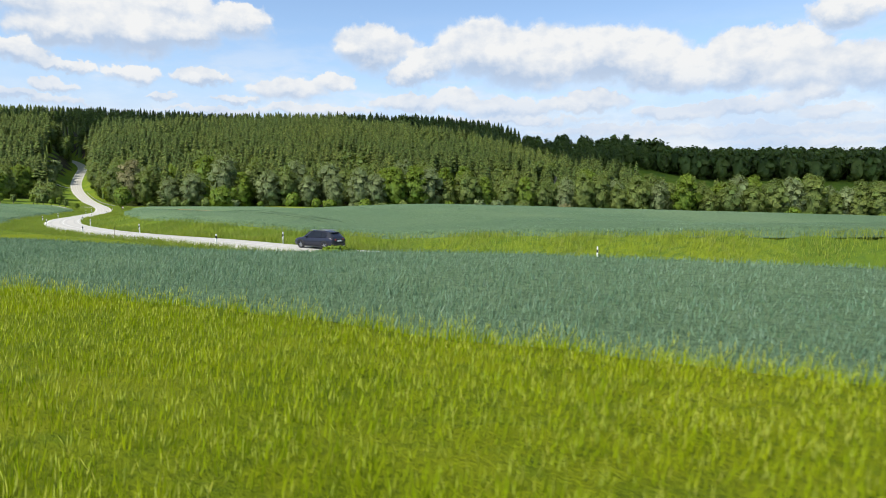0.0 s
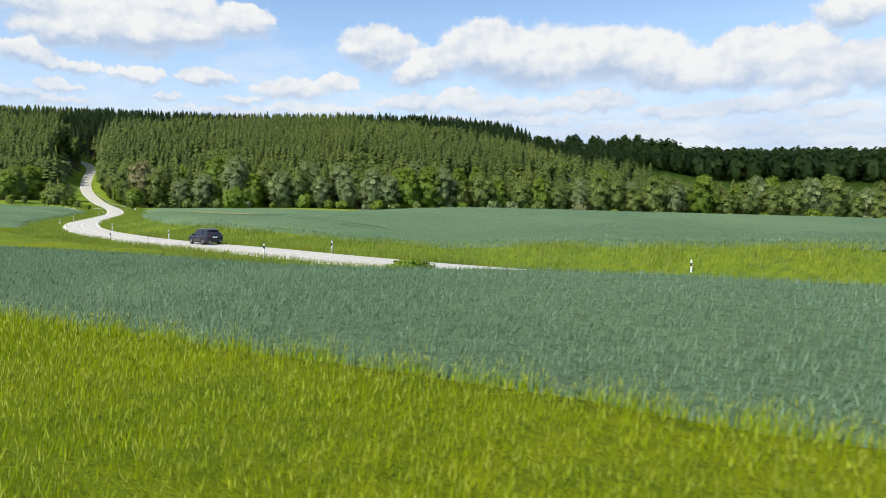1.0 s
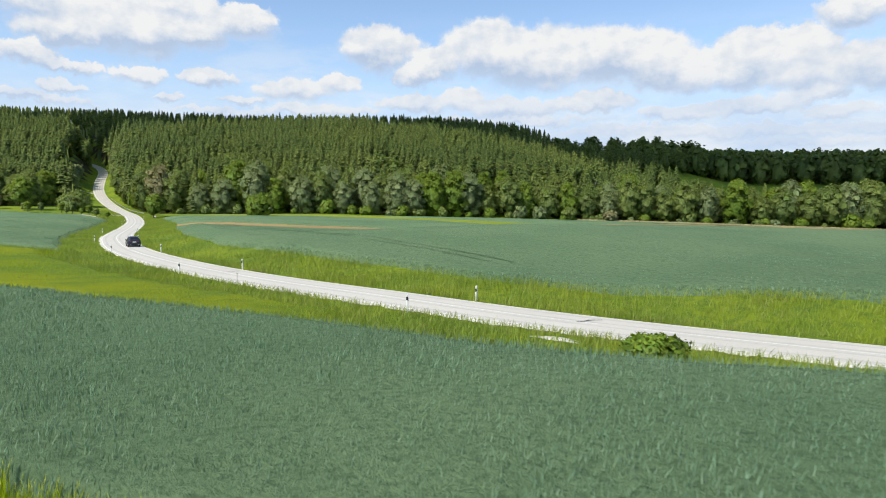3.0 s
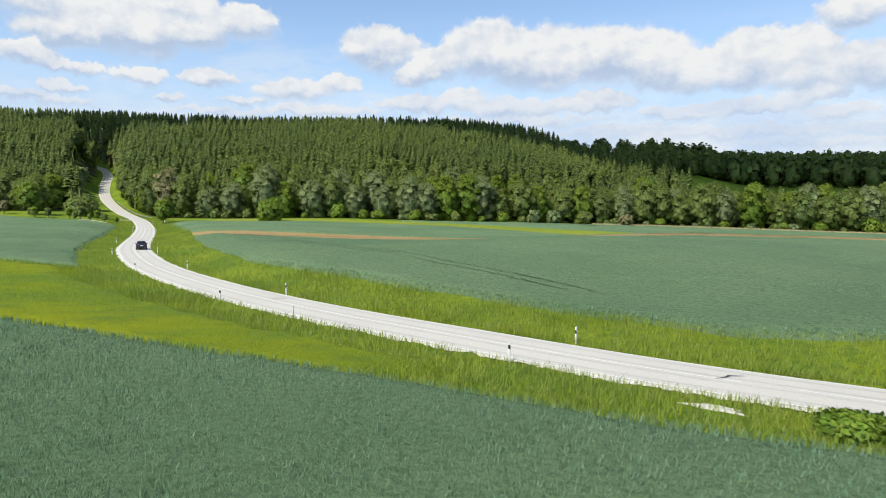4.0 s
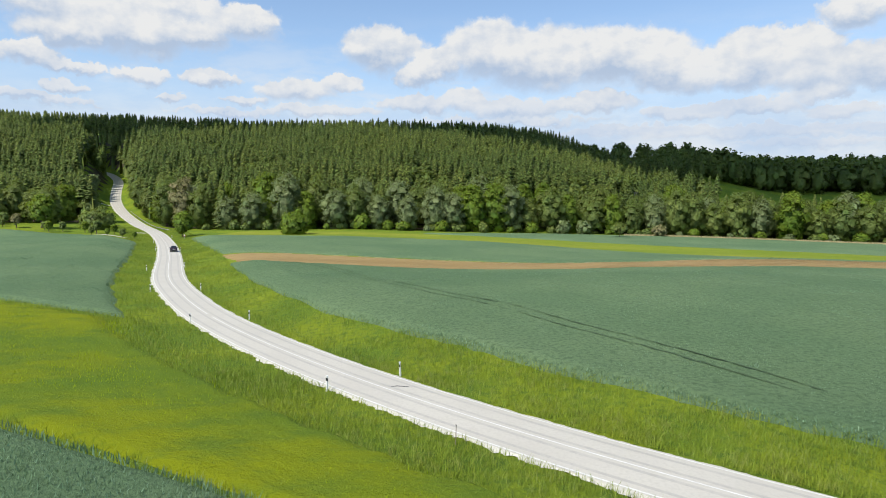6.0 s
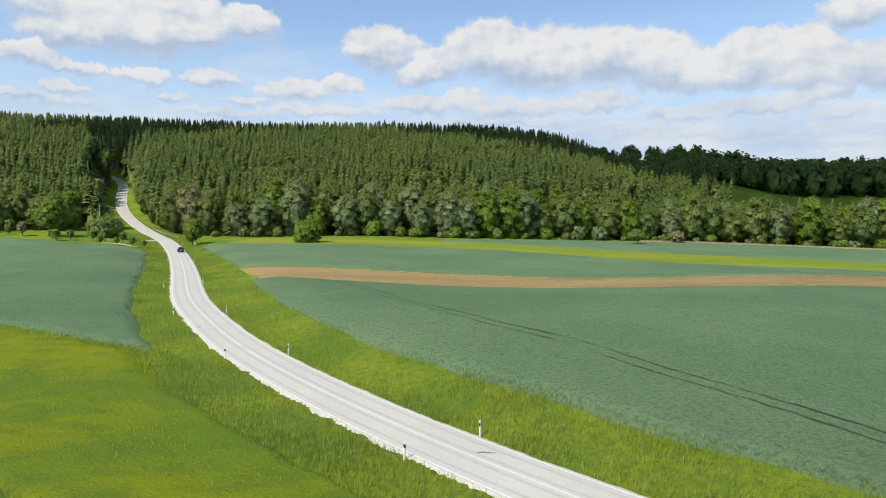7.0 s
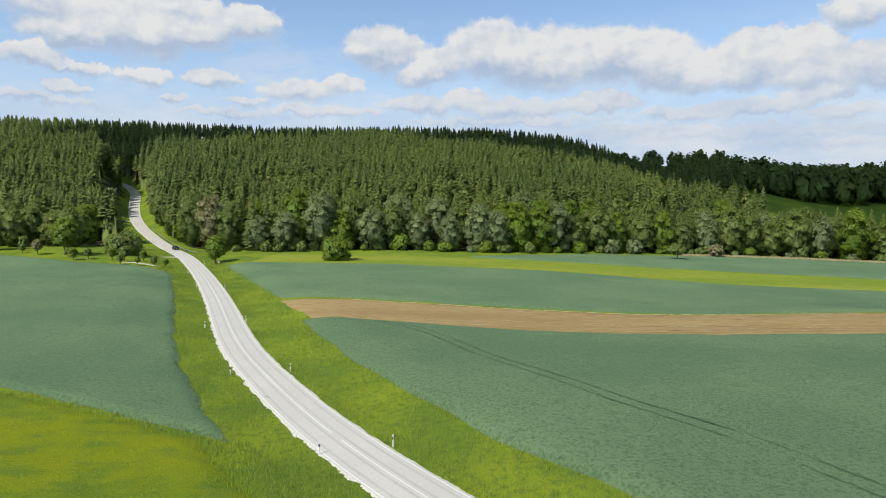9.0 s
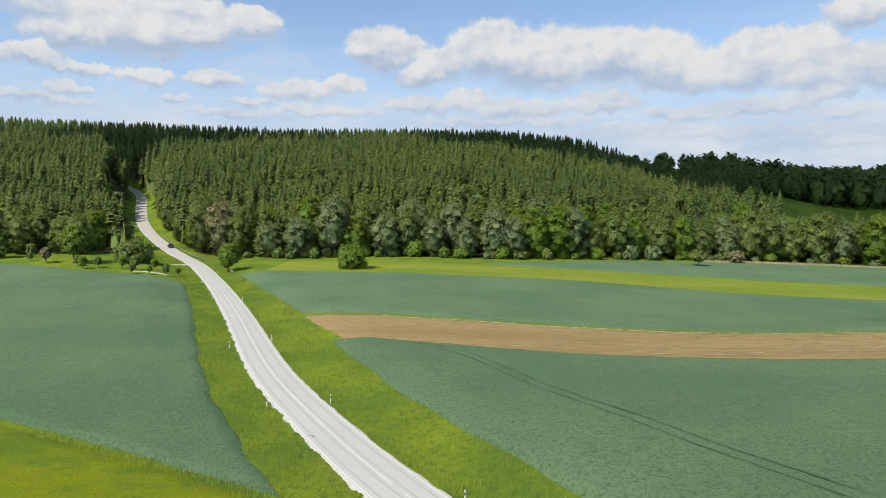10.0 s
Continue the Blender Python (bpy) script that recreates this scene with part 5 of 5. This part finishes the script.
# ---- car ----
def car():
    ob = thing("suv_car", "dark blue grey five-door sport utility car driving away on the road", "car")
    # stations from tail to nose: y, half width low, half width waist, floor, waist, roof, half width roof
    st = [(-2.33, 0.74, 0.80, 0.50, 0.86, 0.98, 0.70), (-2.30, 0.84, 0.88, 0.36, 0.95, 1.10, 0.72), (-2.18, 0.90, 0.93, 0.28, 1.02, 1.22, 0.66), (-1.92, 0.92, 0.945, 0.24, 1.05, 1.42, 0.61), (-1.62, 0.92, 0.945, 0.22, 1.05, 1.555, 0.59),
          (-1.1, 0.92, 0.945, 0.22, 1.03, 1.645, 0.63), (-0.4, 0.92, 0.945, 0.22, 1.00, 1.66, 0.635), (0.25, 0.92, 0.945, 0.22, 0.985, 1.63, 0.625), (0.65, 0.92, 0.945, 0.22, 0.98, 1.50, 0.62), (1.05, 0.92, 0.945, 0.22, 0.975, 1.20, 0.70),
          (1.28, 0.92, 0.94, 0.22, 0.965, 1.03, 0.76), (1.75, 0.90, 0.92, 0.23, 0.90, 0.97, 0.74), (2.10, 0.86, 0.87, 0.25, 0.80, 0.88, 0.66), (2.30, 0.74, 0.76, 0.30, 0.66, 0.72, 0.55), (2.36, 0.60, 0.62, 0.36, 0.56, 0.60, 0.45)]
    bm = bmesh.new()
    rings = []
    for y, wl, ww, zf, zw, zr, wr in st:
        half = [(wl * 0.85, zf), (wl, zf + 0.10), (ww + 0.01, zf + (zw - zf) * 0.55), (ww, zw - 0.04), (ww - 0.05, zw + 0.01), (wr + 0.02, zr - 0.06), (wr - 0.06, zr - 0.012), (wr * 0.5, zr)]
        rings.append([bm.verts.new((x, y, z)) for x, z in half] + [bm.verts.new((-x, y, z)) for x, z in reversed(half)])
    n = len(rings[0])
    for a, b in zip(rings, rings[1:]):
        for i in range(n):
            bm.faces.new((a[i], a[(i + 1) % n], b[(i + 1) % n], b[i]))
    bm.faces.new(rings[0]), bm.faces.new(rings[-1])
    part("body", bm, M["paint"], ob, smooth=True)

    def panel(name, pts, mat, label, thick=0.012, flip=True):
        for s in (1, -1) if flip else (1,):
            bm = bmesh.new()
            c = [Vector((x * s, y, z)) for x, y, z in pts]
            nrm = (c[1] - c[0]).cross(c[2] - c[0]).normalized()
            mid = sum(c, Vector()) / len(c)
            if nrm.dot(mid - Vector((0, mid.y * 0.8, 0.8))) < 0:
                nrm = -nrm
            f = [bm.verts.new(p + nrm * thick) for p in c]
            g = [bm.verts.new(p - nrm * thick) for p in c]
            bm.faces.new(f), bm.faces.new(g[::-1])
            for k in range(len(c)):
                bm.faces.new((f[k], f[(k + 1) % len(c)], g[(k + 1) % len(c)], g[k]))
            part(name, bm, mat, ob, label)
    panel("side_window", [(0.90, 0.88, 1.01), (0.90, 0.0, 1.02), (0.665, 0.0, 1.57), (0.665, 0.30, 1.55)], M["glass"], "tinted front side window")
    panel("side_window", [(0.90, -0.06, 1.03), (0.90, -0.95, 1.05), (0.665, -0.95, 1.56), (0.665, -0.06, 1.575)], M["glass"], "tinted rear side window")
    panel("side_window", [(0.90, -1.02, 1.06), (0.89, -1.60, 1.09), (0.64, -1.45, 1.46), (0.665, -1.02, 1.555)], M["glass"], "tinted quarter window")
    panel("rear_window", [(-0.74, -2.19, 1.10), (0.74, -2.19, 1.10), (0.57, -1.80, 1.46), (-0.57, -1.80, 1.46)], M["glass"], "tinted rear window", 0.03, False)
    panel("windscreen", [(-0.74, 1.16, 1.06), (0.74, 1.16, 1.06), (0.60, 0.62, 1.50), (-0.60, 0.62, 1.50)], M["glass"], "tinted windscreen", 0.03, False)
    panel("tail_light", [(0.45, -2.335, 0.98), (0.87, -2.24, 0.99), (0.90, -2.22, 0.86), (0.47, -2.345, 0.84)], M["red"], "red tail light", 0.02)
    panel("headlight", [(0.48, 2.33, 0.66), (0.80, 2.14, 0.74), (0.80, 2.16, 0.62), (0.50, 2.35, 0.58)], M["reflector"], "clear headlight", 0.02)
    for name, size, at, mat, label in (("number_plate", (0.52, 0.025, 0.115), (0, -2.365, 0.80), M["post"], "blank white number plate"), ("rear_bumper", (1.66, 0.16, 0.20), (0, -2.29, 0.46), M["black"], "dark lower rear bumper"),
                                       ("exhaust_trim", (0.24, 0.06, 0.07), (0.58, -2.37, 0.36), M["rim"], "bright exhaust trim"), ("exhaust_trim", (0.24, 0.06, 0.07), (-0.58, -2.37, 0.36), M["rim"], "bright exhaust trim"),
                                       ("roof_spoiler", (1.18, 0.28, 0.045), (0, -1.84, 1.52), M["paint"], "roof spoiler"), ("roof_rail", (0.045, 1.9, 0.05), (0.60, -0.55, 1.675), M["rim"], "bright roof rail"),
                                       ("roof_rail", (0.045, 1.9, 0.05), (-0.60, -0.55, 1.675), M["rim"], "bright roof rail"), ("door_mirror", (0.20, 0.12, 0.15), (1.02, 0.72, 1.06), M["paint"], "door mirror"),
                                       ("door_mirror", (0.20, 0.12, 0.15), (-1.02, 0.72, 1.06), M["paint"], "door mirror"), ("side_sill", (0.06, 2.2, 0.10), (0.93, 0.0, 0.27), M["black"], "dark side sill"),
                                       ("side_sill", (0.06, 2.2, 0.10), (-0.93, 0.0, 0.27), M["black"], "dark side sill")):
        bm = bmesh.new()
        box(bm, size, at, min(size) * 0.3)
        part(name, bm, mat, ob, label)
    for x in (0.83, -0.83):
        for y in (1.42, -1.40):
            s = 1 if x > 0 else -1
            hub = thing("wheel", "", "")
            hub.parent = ob
            hub.location = (x, y, 0.36)
            bm = bmesh.new()
            prof = [(-0.12, 0.24), (-0.12, 0.33), (-0.09, 0.36), (0.09, 0.36), (0.12, 0.33), (0.12, 0.24)]
            rr = [[bm.verts.new((px, math.cos(k * math.tau / 28) * r, math.sin(k * math.tau / 28) * r)) for px, r in prof] for k in range(28)]
            for k in range(28):
                for i in range(6):
                    bm.faces.new((rr[k][i], rr[k][(i + 1) % 6], rr[(k + 1) % 28][(i + 1) % 6], rr[(k + 1) % 28][i]))
            part("tyre", bm, M["tyre"], hub, "black tyre", True)
            bm = bmesh.new()
            tube(bm, (s * 0.02, 0, 0), (s * 0.05, 0, 0), 0.245, 0.235, 24)
            for k in range(5):
                a = k * math.tau / 5
                box(bm, (0.05, 0.07, 0.20), (s * 0.085, math.cos(a) * 0.125, math.sin(a) * 0.125), 0.012, Matrix.Rotation(a - math.pi / 2, 4, "X"))
            tube(bm, (s * 0.05, 0, 0), (s * 0.115, 0, 0), 0.06, 0.05, 12)
            part("rim", bm, M["rim"], hub, "five-spoke alloy rim")
            bm = bmesh.new()
            for k in range(9):
                a0, a1 = math.pi * k / 9, math.pi * (k + 1) / 9
                q = [bm.verts.new((s * 0.115, math.cos(a) * r, math.sin(a) * r)) for a, r in ((a0, 0.37), (a1, 0.37), (a1, 0.44), (a0, 0.44))]
                w = [bm.verts.new((s * 0.135, v.co.y, v.co.z)) for v in q]
                bm.faces.new(w), bm.faces.new(q[::-1])
                for i in range(4):
                    bm.faces.new((q[i], q[(i + 1) % 4], w[(i + 1) % 4], w[i]))
            arch = part("wheel_arch", bm, M["black"], ob, "dark wheel arch trim")
            arch.location = (x, y, 0.36)
    return ob


CAR = car()
CAR.scale = (0.95, 0.91, 0.95)


def dry_grass():
    x = rng.uniform(50, 260, 11000)
    y = edge_y(x) - 4 - 7 * rng.random(len(x))
    blades("dry_grass", x, y, 0.0, 0.95, 0.16, 0.6, [M["straw"]], "pale dry grass at the foot of the wood", "grass")


dry_grass()


# ---- motion ----
# seconds and the station along the road, in metres
DRIVE = [(0.0, 166.8), (0.5, 178.5), (1.0, 191.0), (1.5, 205.0), (2.0, 219.5), (2.5, 233.8), (2.7, 240.0), (3.2, 254.6), (3.8, 271.0), (4.2, 282.8), (4.5, 292.0), (5.0, 308.5), (5.5, 327.5), (5.7, 335.5),
         (6.2, 357.5), (6.8, 381.0), (7.2, 396.5), (7.5, 407.5), (8.0, 425.0), (8.5, 441.0), (9.0, 455.5), (9.5, 468.5), (10.0, 480.5)]


def car_pose(s):
    x, y, hx, hy = (float(v) for v in road_at(s, 1.28))
    lane = 1.28
    a, b = (float(road_h(road_at(s + d)[1])) for d in (-1.4, 1.4))
    return pose(x, y, (a + b) / 2 + 0.10 - 0.022 * lane + 0.004, 0, 0, math.degrees(math.atan2(hy, hx)) - 90) @ pose(0, 0, 0, math.degrees(math.atan2(b - a, 2.8)))


def motions():
    walk(CAR, [(t, car_pose(s)) for t, s in DRIVE])


motions()
